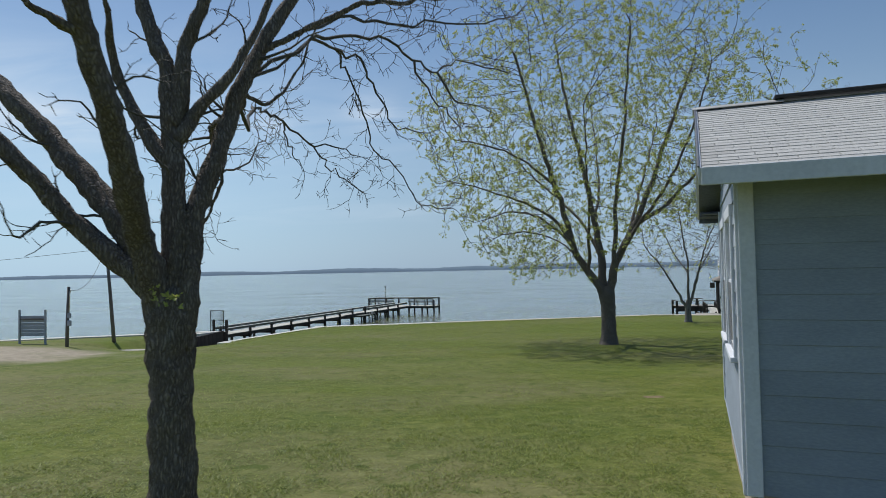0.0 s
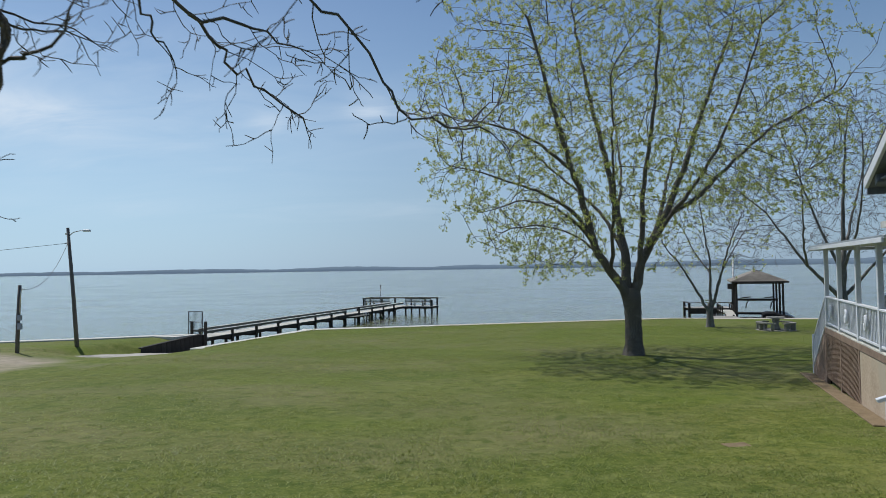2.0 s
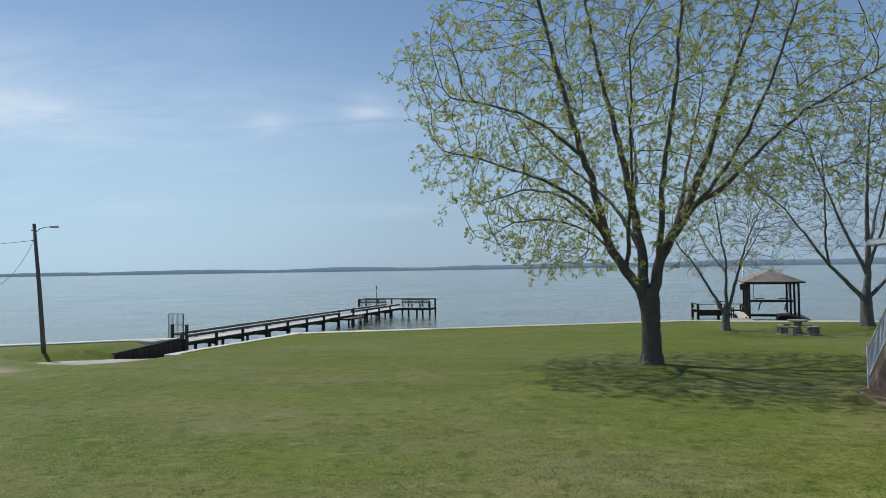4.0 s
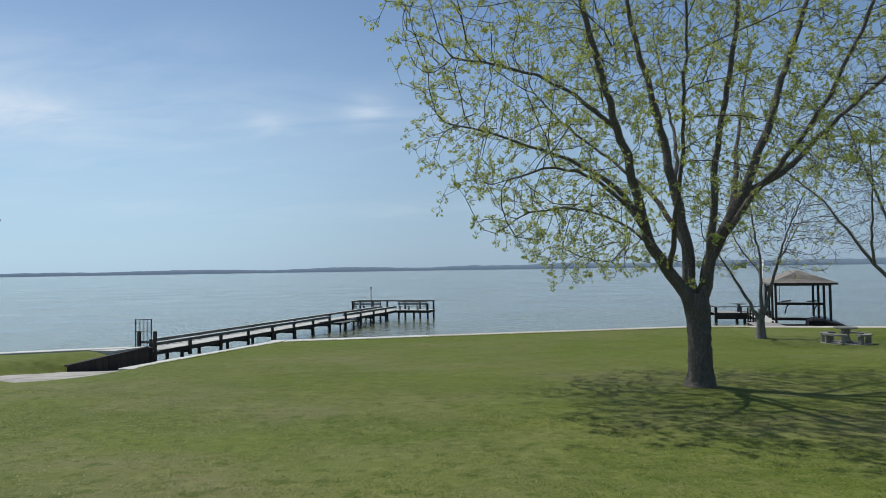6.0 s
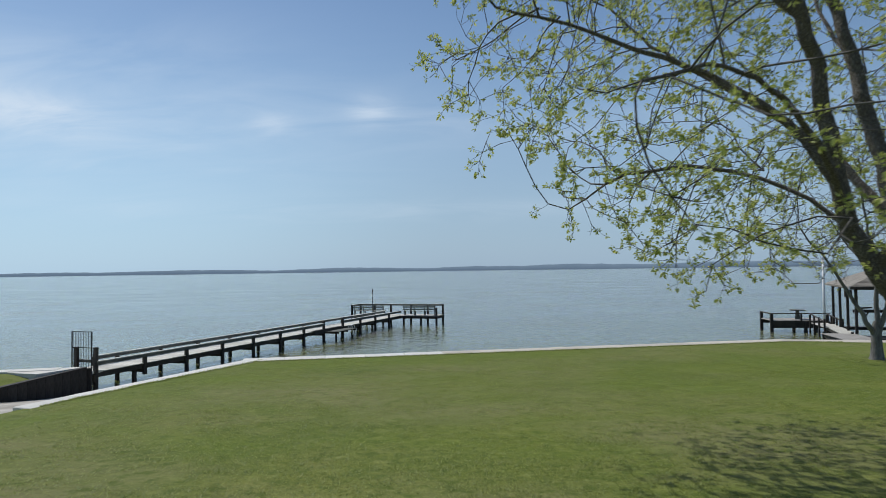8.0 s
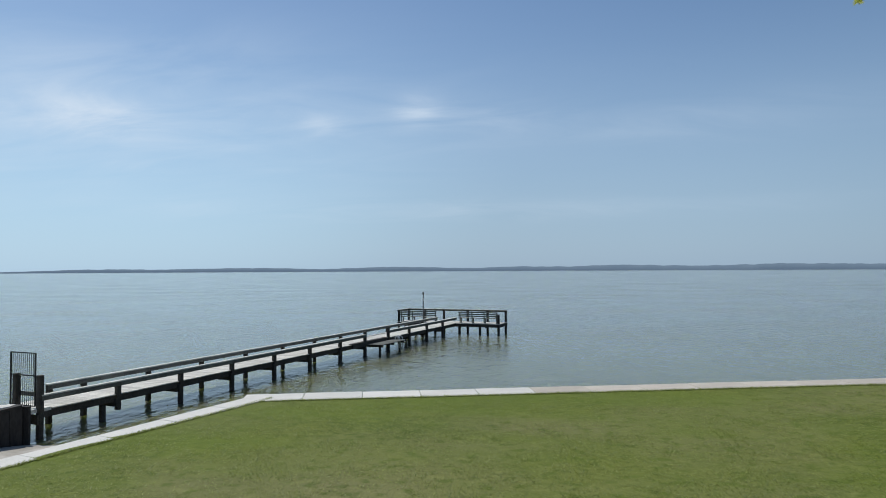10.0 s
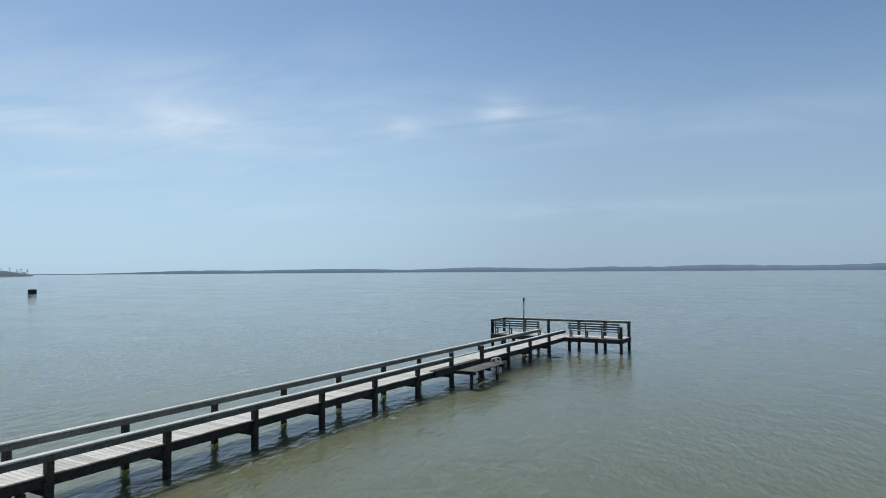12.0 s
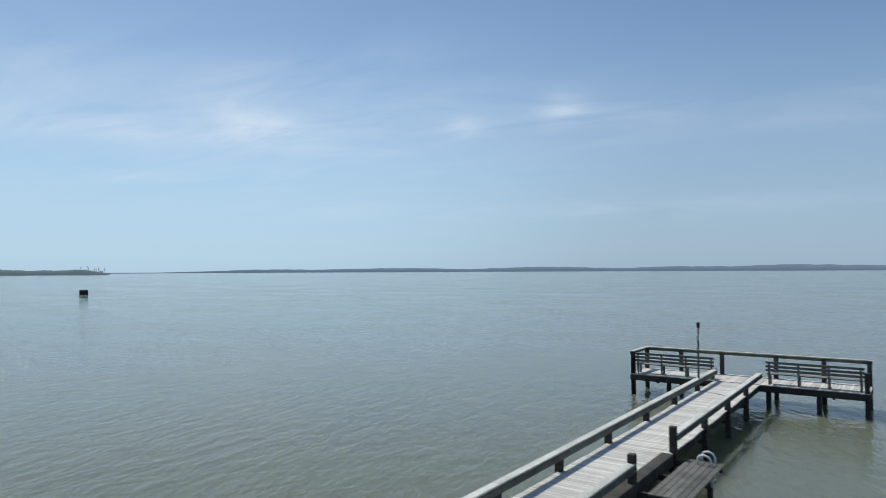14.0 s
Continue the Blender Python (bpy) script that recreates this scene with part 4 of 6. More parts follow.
    def spray(self, pts, dirs):
        rnd = self.rnd
        for _ in range(rnd.randint(*self.sprig)):
            q = pts[-1].lerp(pts[-2], rnd.random() * 0.8)
            for _ in range(rnd.randint(2, 4)):
                d = Vector((rnd.gauss(0, 1), rnd.gauss(0, 1), rnd.gauss(0.1, 0.9))).normalized()
                w = d.cross(Vector((rnd.gauss(0, 1), rnd.gauss(0, 1), rnd.gauss(0, 1)))).normalized()
                s = self.leaf * rnd.uniform(0.6, 1.3)
                a, e = q, q + d * s
                mid = q + d * s * 0.5
                bend = d.cross(w) * s * 0.12
                self.leaves.add([tuple(a), tuple(mid + w * s * 0.27 + bend), tuple(e), tuple(mid - w * s * 0.27 + bend)], [(0, 1, 2, 3)])

    def finish(self, name, base, mat, label, wood_label="", flare=True):
        t = thing(name, Matrix.Translation(base), label, "tree")
        part("trunk", self.wood, mat, t, wood_label, smooth=True)
        tagged(part("twig_mass", self.fine, TWIG, t, "fine grey-brown twigs", smooth=True), kind="stuff")
        if self.leaves.v:
            part("crown", self.leaves, LEAF, t, "sparse young yellow-green leaves")
        return t


def trunk_tube(tree, pts, radii, n=14, seed=0):
    """A trunk with a knobbly, flared foot."""
    k = len(tree.wood.v)
    tree.wood.tube(pts, radii, n, cap=False)
    for i in range(k, len(tree.wood.v)):
        v = Vector(tree.wood.v[i])
        ring = (i - k) // n
        c = Vector(pts[ring])
        f = 1 + 0.11 * noise.noise(Vector((v.x * 3, v.y * 3, v.z * 0.9 + seed)))
        if ring < 2:
            f *= 1 + 0.2 * math.sin(5 * math.atan2(v.y - c.y, v.x - c.x) + seed) * (1 - ring / 2)
        v = c + (v - c) * f
        tree.wood.v[i] = tuple(v)


def flow(pts, step):
    """A smooth way through pts, in even steps."""
    pts = [Vector(p) for p in pts]
    ends = [pts[0] * 2 - pts[1]] + pts + [pts[-1] * 2 - pts[-2]]
    out = [pts[0]]
    for a, b, c, d in zip(ends, ends[1:], ends[2:], ends[3:]):
        n = max(1, round((c - b).length / step))
        for k in range(1, n + 1):
            f = k / n
            out.append(0.5 * (b * 2 + (c - a) * f + (a * 2 - b * 5 + c * 4 - d) * f * f + (b * 3 - a - c * 3 + d) * f ** 3))
    return out


class Crown:
    """A crown that grows from its main limbs towards free places until it has filled its outline."""

    def __init__(self, tree, step=0.4):
        self.tree, self.step, self.rnd = tree, step, tree.rnd
        self.at, self.up, self.way, self.thick, self.fixed = [], [], [], [], []

    def limb(self, r0, r1, *pts, bend=0.025):
        """A main limb from r0 to r1 thick; it starts at the nearest limb that stands."""
        way = flow(pts, self.step)
        for i in range(1, len(way) - 1):
            way[i] = way[i] + Vector([self.rnd.gauss(0, bend) for _ in range(3)])
        par = -1
        if self.at:
            par = min(range(len(self.at)), key=lambda q: (self.at[q] - way[0]).length)
            if (self.at[par] - way[0]).length > 1.0:
                par = -1
        for i, p in enumerate(way):
            f = i / (len(way) - 1)
            self.at.append(p); self.up.append(par); self.fixed.append(True)
            self.way.append((way[min(i + 1, len(way) - 1)] - way[max(i - 1, 0)]).normalized())
            self.thick.append(r0 + (r1 - r0) * f ** 0.52)
            par = len(self.at) - 1

    def fork(self, count, lo, hi, length, r):
        """Offshoots that rise from limbs between lo and hi thick."""
        fit = [i for i in range(len(self.at)) if lo < self.thick[i] < hi and self.at[i].z > 4]
        for _ in range(count):
            i = self.rnd.choice(fit)
            p, d = self.at[i], self.tree.turn(self.way[i], radians(self.rnd.uniform(22, 38)))
            out = Vector((p.x, p.y, 0)) * 0.04
            ln = length * self.rnd.uniform(0.7, 1.15)
            q = p + d * ln * 0.45
            self.limb(min(r, self.thick[i] * 0.7), 0.014, p, q, q + (d + out + Vector((0, 0, 0.45))).normalized() * ln * 0.55)

    def grow(self, places, reach, clear, jitter=0.1, lift=0.14, rounds=90):
        rnd = self.rnd
        for _ in range(rounds):
            kd = kdtree.KDTree(len(self.at))
            for i, p in enumerate(self.at):
                kd.insert(p, i)
            kd.balance()
            pull, left = {}, []
            for a in places:
                co, i, d = kd.find(a)
                if d < clear:
                    continue
                left.append(a)
                if d < reach:
                    pull[i] = pull.get(i, Vector()) + (a - co) / d
            places = left
            grown = 0
            for i, v in pull.items():
                d = v.normalized() * 0.8 + self.way[i] * 0.45 + Vector((rnd.gauss(0, jitter), rnd.gauss(0, jitter), rnd.gauss(0, jitter) + lift))
                d.normalize()
                p = self.at[i] + d * self.step
                if kd.find(p)[2] < self.step * 0.45:
                    continue
                self.at.append(p); self.up.append(i); self.way.append(d); self.thick.append(0.0); self.fixed.append(False)
                grown += 1
            if not grown:
                break

    def build(self, thin, power, twigs, twig_len, leaves=0.0, leaf=0.09):
        """Thickness from the twigs down, then one tube for each unbroken run of wood."""
        t, rnd, n = self.tree, self.rnd, len(self.at)
        load = [0.0] * n
        kids = [[] for _ in range(n)]
        for i in range(n - 1, -1, -1):
            own = max(load[i], thin ** power)
            self.thick[i] = max(self.thick[i], own ** (1 / power))
            if self.up[i] >= 0:
                kids[self.up[i]].append(i)
                load[self.up[i]] += own
        starts = [i for i in range(n) if self.up[i] < 0]
        while starts:
            i = starts.pop()
            run = [i]
            while kids[i]:
                nxt = max(kids[i], key=lambda k: (self.fixed[k] and self.fixed[i] and k == i + 1, self.thick[k]))
                starts += [k for k in kids[i] if k != nxt]
                i = nxt
                run.append(i)
            pts, rad = [self.at[k] for k in run], [self.thick[k] for k in run]
            par = self.up[run[0]]
            if par >= 0:
                pts.insert(0, self.at[par]); rad.insert(0, min(rad[0] * 1.25, self.thick[par]))
            if len(pts) < 2:
                continue
            t.knobs = 0.1 if rad[0] > 0.1 else 0.0
            # the thick and the fine stretch of a run are drawn in turn
            cut = next((k for k, r in enumerate(rad) if r < 0.022), len(rad))
            if cut >= 2:
                t.stem(pts[:cut + 1], rad[:cut + 1], 9 if rad[0] > 0.09 else 6, max(rad[0], 0.0221))
            if cut < len(rad):
                k = max(cut - 1, 0) if cut < 2 else min(cut, len(rad) - 2)
                t.fine.tube(pts[k:], rad[k:], 4, cap=False)
        for i in range(n):
            if leaves and self.thick[i] < 0.014 and rnd.random() < leaves * 0.3:
                self.cluster(self.at[i], t.turn(self.way[i], radians(50)), leaf)
            if self.thick[i] > 0.02 and rnd.random() > 0.25 or self.thick[i] > 0.06:
                continue
            tip = not kids[i]
            for _ in range(rnd.randint(*twigs) if tip else rnd.randint(0, max(1, twigs[0] - 1))):
                d = t.turn(self.way[i], radians(rnd.uniform(10, 45) if tip else rnd.uniform(30, 70)))
                ln = twig_len * rnd.uniform(0.5, 1.3)
                pts, dirs = t.path(self.at[i], d, ln, 5, 0.13, 0.07)
                t.fine.tube(pts, [t.twig_r * (1 - 0.1 * k) for k in range(6)], 3, cap=False)
                for k in (2, 3, 4):
                    if rnd.random() < 0.42:
                        q, qd = t.path(pts[k], t.turn(dirs[k], radians(rnd.uniform(30, 60))), ln * rnd.uniform(0.25, 0.5), 3, 0.15, 0.1)
                        t.fine.tube(q, [t.twig_r * 0.7, t.twig_r * 0.65, t.twig_r * 0.6, t.twig_r * 0.5], 3, cap=False)
                        if rnd.random() < leaves * 0.75:
                            self.cluster(q[-1], qd[-1], leaf)
                if rnd.random() < leaves:
                    self.cluster(pts[-1], dirs[-1], leaf)

    def cluster(self, q, d, leaf):
        """A tuft of young leaves that opens from a bud."""
        rnd, t = self.rnd, self.tree
        for _ in range(rnd.randint(6, 11)):
            e = (t.turn(d, radians(rnd.uniform(15, 100))) + Vector((0, 0, -0.25))).normalized()
            w = e.cross(Vector((rnd.gauss(0, 1), rnd.gauss(0, 1), rnd.gauss(0, 1)))).normalized()
            s = leaf * rnd.uniform(0.55, 1.35)
            a = q + e * 0.02 - d * s * rnd.uniform(0, 0.9)
            m = a + e * s * 0.45
            b = e.cross(w) * s * 0.1
            t.leaves.add([tuple(a), tuple(m + w * s * 0.24 + b), tuple(a + e * s - b), tuple(m - w * s * 0.24 + b)], [(0, 1, 2, 3)])


def places_in(rnd, count, middle, half, keep, hollow=0.45):
    """Places in an ellipsoid, thinner towards its heart, where keep() lets them be."""
    out = []
    while len(out) < count:
        v = Vector((rnd.uniform(-1, 1), rnd.uniform(-1, 1), rnd.uniform(-1, 1)))
        r = v.length * (1 + 0.22 * noise.noise(v * 2.2 + Vector((middle[2], 0, 0))) + 0.2 * noise.noise(v * 5.5))
        if r > 1 or rnd.random() > hollow + (1 - hollow) * r * r:
            continue
        p = Vector((middle[0] + v.x * half[0], middle[1] + v.y * half[1], middle[2] + v.z * half[2]))
        if keep(p):
            out.append(p)
    return out


def main_tree():
    t = Tree(11, [], twig_r=0.0055)
    t.knobs = 0.1
    t.stem([Vector(q) for q in ((0, 0, -0.15), (0.01, 0, 0.1), (0.02, 0, 0.5), (0.02, 0.02, 1.2), (0.0, 0.02, 1.9), (-0.02, 0.0, 2.35), (-0.03, 0, 2.75))], [0.56, 0.43, 0.355, 0.32, 0.335, 0.36, 0.2], 26, 0.4)
    c = Crown(t, 0.42)
    c.limb(0.235, 0.05, (-0.1, 0, 1.9), (-0.33, -0.05, 2.68), (-0.9, -0.15, 3.45), (-1.4, -0.3, 4.14), (-1.69, -0.45, 4.9), (-2.03, -0.7, 6.1), (-2.54, -1.1, 7.5), (-3.05, -1.5, 8.9), (-3.5, -1.8, 10.4), (-4.3, -2.2, 13.2))
    c.limb(0.25, 0.04, (-0.03, 0.05, 1.9), (-0.18, 0.12, 2.8), (-0.2, 0.3, 4.1), (-0.4, 0.6, 5.8), (-0.65, 0.9, 7.5), (-0.88, 1.2, 9.2), (-1.25, 1.5, 10.9), (-1.9, 2.0, 15.3))
    c.limb(0.26, 0.05, (0.08, 0, 1.9), (0.2, 0, 3.0), (0.57, 0, 4.1), (1.02, 0.05, 4.95), (1.35, 0.1, 5.6), (1.85, 0.15, 6.6), (2.35, 0.3, 7.7), (2.8, 0.5, 8.9), (3.5, 0.8, 10.6), (4.9, 1.4, 13.8))
    c.limb(0.15, 0.035, (0.2, -0.05, 3.0), (0.3, -0.35, 4.4), (0.32, -0.7, 6.1), (0.4, -1.2, 7.8), (0.55, -1.7, 9.5), (0.8, -2.4, 14.5))
    c.limb(0.13, 0.03, (1.35, 0.1, 5.6), (2.8, 0.0, 6.5), (3.9, -0.2, 7.6), (5.6, -0.5, 9.1), (8.3, -0.8, 10.6))
    c.limb(0.12, 0.03, (1.02, 0.05, 4.95), (1.7, 1.2, 6.4), (2.4, 2.6, 7.6), (3.4, 4.4, 9.6), (4.2, 5.6, 11.4))
    c.limb(0.12, 0.03, (0.57, 0, 4.1), (1.3, -1.1, 5.6), (2.2, -2.3, 7.2), (3.0, -3.4, 9.4), (3.5, -4.2, 11.6))
    c.limb(0.11, 0.02, (-1.69, -0.45, 4.9), (-2.54, -0.5, 5.9), (-3.5, -0.6, 6.55), (-4.6, -0.8, 6.95), (-6.2, -1.0, 7.5), (-7.4, -1.15, 7.75))
    c.limb(0.09, 0.02, (-2.54, -1.1, 7.5), (-4.0, -1.0, 8.7), (-5.5, -0.8, 9.4), (-7.2, -0.6, 9.8))
    c.limb(0.09, 0.02, (-1.5, -0.3, 4.4), (-2.3, -1.2, 5.2), (-3.4, -2.2, 5.9), (-4.6, -3.2, 6.1), (-5.9, -4.0, 5.7))
    c.limb(0.055, 0.013, (-1.4, -0.3, 4.14), (-2.2, 0.2, 4.9), (-3.4, 0.7, 5.4), (-4.8, 1.1, 5.3), (-5.9, 1.3, 4.7))
    c.limb(0.11, 0.025, (-0.2, 0.3, 4.1), (-0.8, 1.5, 5.8), (-1.8, 3.0, 7.3), (-3.2, 4.6, 9.0), (-4.2, 5.6, 10.6))
    c.limb(0.1, 0.025, (-0.9, -0.15, 3.45), (-1.1, -1.6, 5.0), (-1.3, -2.8, 6.6), (-1.6, -3.9, 8.2), (-1.8, -4.8, 10.2))
    c.limb(0.09, 0.025, (-0.4, 0.6, 5.8), (0.2, 2.2, 7.6), (0.5, 4.0, 9.6), (0.6, 5.4, 12.0))
    c.limb(0.04, 0.012, (-0.9, -0.15, 3.45), (-1.2, -0.9, 3.9), (-1.7, -1.7, 4.3), (-2.6, -2.4, 4.2), (-3.2, -2.8, 3.7), bend=0.03)

    c.fork(26, 0.05, 0.17, 5.2, 0.062)

    def keep(p):
        r = math.hypot(p.x, p.y)
        low = 3.4 + max(0.0, 3.3 - r) * 1.5 if p.x < 0.5 else 5.0 + max(0.0, 4.0 - r) * 0.9 + 0.12 * p.x
        return p.z > low + 0.9 * noise.noise(p * 0.45) and p.z < 17.2 and (r > 2.2 or p.z > 8.5)

    c.grow(places_in(t.rnd, 6300, (0.2, 0.5, 9.6), (9.2, 7.2, 7.6), keep), 3.2, 0.5)
    c.build(0.0066, 2.16, (3, 4), 0.34, leaves=0.92, leaf=0.075)
    return t.finish("spring_tree", (8.4, 31.9, lawn_z(8.4, 31.9)), BARK_M, "tall spreading lawn tree with sparse young leaves and grey-brown bark")


def small_tree():
    t = Tree(5, [], twig_r=0.008)
    trunk_tube(t, [(0, 0, -0.1), (0, 0, 0.15), (0.0, 0, 0.7), (0.0, 0, 1.2), (0.02, 0, 1.6)], [0.32, 0.25, 0.21, 0.2, 0.12], seed=8)
    c = Crown(t, 0.34)
    c.limb(0.13, 0.03, (-0.05, 0, 1.0), (-0.55, 0, 1.9), (-1.2, 0.1, 3.1), (-1.9, 0.2, 4.2), (-2.9, 0.3, 5.6))
    c.limb(0.14, 0.03, (0.02, 0, 1.0), (0.08, 0.05, 2.6), (0.1, 0.2, 4.4), (-0.1, 0.4, 6.4), (-0.3, 0.5, 8.2))
    c.limb(0.13, 0.03, (0.05, 0, 1.0), (0.45, -0.1, 2.4), (0.75, -0.3, 3.8), (1.2, -0.5, 5.4), (2.0, -0.7, 7.4))
    c.limb(0.09, 0.025, (0.4, -0.1, 2.2), (1.2, 0.5, 3.9), (2.1, 0.9, 5.2), (3.0, 1.2, 6.4))
    c.limb(0.07, 0.02, (0.1, 0.2, 3.6), (-0.5, 1.2, 5.0), (-1.0, 2.0, 6.6))
    c.fork(6, 0.05, 0.13, 2.6, 0.04)
    c.grow(places_in(t.rnd, 1500, (0, 0, 5.9), (4.0, 3.4, 3.6), lambda p: p.z > 3.4), 3.0, 0.45, lift=0.1)
    c.build(0.0075, 2.4, (2, 3), 0.45, leaves=0.14, leaf=0.1)
    return t.finish("shore_tree", (17.75, 48.45, lawn_z(17.75, 48.45)), BARK_B, "small forked tree in first leaf near the seawall")


BTX = 27.4


def bare_tree():
    t = Tree(21, [], twig_r=0.009)
    trunk_tube(t, [(0, 0, -0.15), (0, 0, 0.2), (0.0, 0, 1.0), (0.0, 0, 1.9), (0.02, 0, 2.4)], [0.52, 0.4, 0.35, 0.34, 0.2], seed=5)
    c = Crown(t, 0.5)
    c.limb(0.26, 0.04, (0, 0, 1.6), (0.15, 0, 3.2), (0.3, 0.1, 5.2), (0.35, 0.2, 7.6), (0.6, 0.3, 10.4), (1.0, 0.4, 14.6))
    c.limb(0.18, 0.03, (-0.1, 0, 1.6), (-1.0, 0, 2.6), (-2.2, 0.1, 3.9), (-3.4, 0.2, 5.6), (-4.8, 0.4, 7.6), (-6.8, 0.6, 9.4))
    c.limb(0.15, 0.03, (0.1, 0, 1.8), (1.2, -0.2, 3.0), (2.6, -0.4, 4.6), (4.4, -0.6, 6.8), (6.0, -0.8, 9.0))
    c.limb(0.15, 0.03, (0.15, 0, 3.2), (-0.6, 0.5, 5.4), (-1.3, 1.0, 7.8), (-2.0, 1.6, 10.6), (-2.8, 2.0, 13.6))
    c.limb(0.13, 0.03, (0.3, 0.1, 4.8), (1.3, 0.8, 7.2), (2.4, 1.6, 9.6), (3.6, 2.4, 12.6))
    c.limb(0.12, 0.03, (0.2, 0, 3.8), (0.3, -1.4, 6.2), (-0.2, -3.0, 9.0), (-0.8, -4.2, 12.0))
    c.limb(0.1, 0.03, (-2.2, 0.1, 3.9), (-3.0, -1.0, 5.6), (-3.6, -2.2, 8.2), (-4.2, -3.0, 10.6))
    c.fork(14, 0.05, 0.2, 5.0, 0.06)
    c.grow(places_in(t.rnd, 4500, (-0.2, 0, 9.8), (8.4, 6.6, 6.2), lambda p: p.z > 4.6), 4.0, 0.6, lift=0.1)
    c.build(0.008, 2.3, (2, 4), 0.6)
    return t.finish("bare_tree", (BTX, 50.3, lawn_z(BTX, 50.3)), BARK_B, "large bare tree with pale grey limbs beyond the porch")


def near_tree():
    """The knobbly, nearly leafless tree beside the house."""
    lv = [dict(seg=0.5, per_m=3.3, **{"from": 0.22}, taper=0.32, wander=1.2),
          dict(seg=0.06, per_m=7.0, len=0.85, ratio=0.36, angle=(28, 65), **{"from": 0.08}, taper=0.35, wander=1.5, up=0.02),
          dict(seg=0.045, per_m=9.0, len=0.36, ratio=0.5, angle=(28, 65), **{"from": 0.1}, taper=0.45, wander=1.6, up=0.03),
          dict(seg=0.05, len=0.13, ratio=0.6, angle=(30, 75), wander=1.5, up=0.05)]
    t = Tree(31, lv, leafy=0.0, twig_r=0.004, up=0.02, wander=0.16, end=0.22, knobs=0.3, leaf=0.045, sprig=(1, 1))
    g = lawn_z(-0.76, 5.75)
    Z = 3.6 - g
    t.stem([Vector(q) for q in ((0, 0, -0.15), (0, 0, 0.15), (0.01, 0, 0.7), (0.0, 0.0, 1.5), (0.0, 0.0, Z - 0.25), (0.0, 0.0, Z - 0.02))], [0.3, 0.22, 0.175, 0.163, 0.178, 0.12], 20, 0.2)

    def limb(r, *way):
        pts = [Vector((x, y, Z + z)) for x, y, z in way]
        fine = [pts[0]]
        for a, b in zip(pts, pts[1:]):
            k = max(0.008, 0.026 - r * 0.2)
            for f in (0.25, 0.5, 0.75):
                fine.append(a.lerp(b, f) + Vector((t.rnd.gauss(0, k), t.rnd.gauss(0, k), t.rnd.gauss(0, k))))
            fine.append(b)
        t.branch(None, None, sum((b - a).length for a, b in zip(fine, fine[1:])), r, 0, fine)

    limb(0.115, (-0.03, 0, -0.5), (-0.08, -0.04, -0.1), (-0.12, -0.25, 0.35), (-0.02, -0.65, 0.81), (-0.0, -0.85, 1.11), (-0.02, -1.0, 1.39), (-0.03, -1.15, 1.65), (-0.04, -1.25, 1.9), (-0.04, -1.35, 2.09))
    limb(0.1, (-0.06, 0, -0.1), (-0.37, -0.03, 0.19), (-0.7, -0.07, 0.46), (-0.92, -0.15, 0.78), (-1.19, -0.25, 1.09), (-1.44, -0.35, 1.45))
    limb(0.127, (-0.1, 0.02, 0.0), (-0.34, 0.05, 0.39), (-0.52, 0.1, 0.63), (-0.86, 0.2, 0.97), (-1.24, 0.3, 1.36), (-1.65, 0.4, 1.73), (-2.18, 0.5, 2.2))
    limb(0.1, (0.02, 0, -0.5), (0.03, 0, -0.1), (0.02, 0.05, 0.53), (-0.0, 0.1, 0.93), (-0.05, 0.15, 1.27), (-0.07, 0.17, 1.46), (-0.09, 0.2, 1.77), (-0.22, 0.25, 2.02), (-0.39, 0.35, 2.43), (-0.53, 0.4, 2.85))
    limb(0.085, (-0.04, 0.15, 1.29), (0.01, 0.17, 1.5), (0.03, 0.2, 1.83), (0.08, 0.23, 2.08), (0.19, 0.25, 2.37), (0.35, 0.2, 2.68))
    limb(0.075, (-0.03, 0.1, 0.98), (-0.12, 0.1, 1.05), (-0.3, 0.15, 1.34), (-0.49, 0.2, 1.66), (-0.55, 0.15, 1.93), (-0.46, -0.05, 2.18))
    limb(0.093, (0.07, 0, -0.5), (0.13, 0, -0.05), (0.14, 0.15, 0.61), (0.24, 0.25, 0.94), (0.33, 0.35, 1.29), (0.4, 0.45, 1.65), (0.53, 0.6, 2.03), (0.67, 0.75, 2.39), (0.83, 0.95, 2.75), (1.14, 1.35, 3.32))
    limb(0.07, (-0.01, 0.13, 1.17), (0.08, 0.15, 1.29), (0.16, 0.2, 1.46), (0.35, 0.25, 1.67), (0.48, 0.35, 1.94), (0.62, 0.45, 2.27), (0.72, 0.55, 2.63))
    limb(0.024, (0.37, 0.4, 1.48), (0.45, 0.55, 1.63), (0.56, 0.75, 1.61), (0.72, 0.85, 1.79), (0.88, 0.95, 2.13), (0.97, 1.0, 2.39))
    limb(0.021, (0.4, 0.45, 1.65), (0.33, 0.95, 1.42), (0.11, 1.75, 1.85), (0.08, 2.35, 1.95), (0.17, 2.75, 1.92), (0.41, 3.05, 1.7), (0.6, 3.2, 1.51), (0.73, 3.35, 1.31), (1.06, 3.35, 1.09))
    limb(0.016, (0.17, 2.75, 1.92), (0.19, 2.85, 1.72), (0.24, 2.9, 1.53), (0.36, 2.95, 1.36))
    limb(0.016, (0.41, 3.05, 1.7), (0.75, 3.25, 1.67), (1.1, 3.35, 1.54))
    limb(0.04, (0.33, 0.35, 1.29), (0.1, 1.3, 1.75), (-0.52, 2.35, 1.81), (-0.68, 2.65, 1.66), (-0.54, 2.75, 1.54), (-0.58, 2.75, 1.31), (-0.62, 2.75, 1.14), (-0.72, 2.75, 0.89), (-0.84, 2.75, 0.59), (-0.92, 2.7, 0.38))
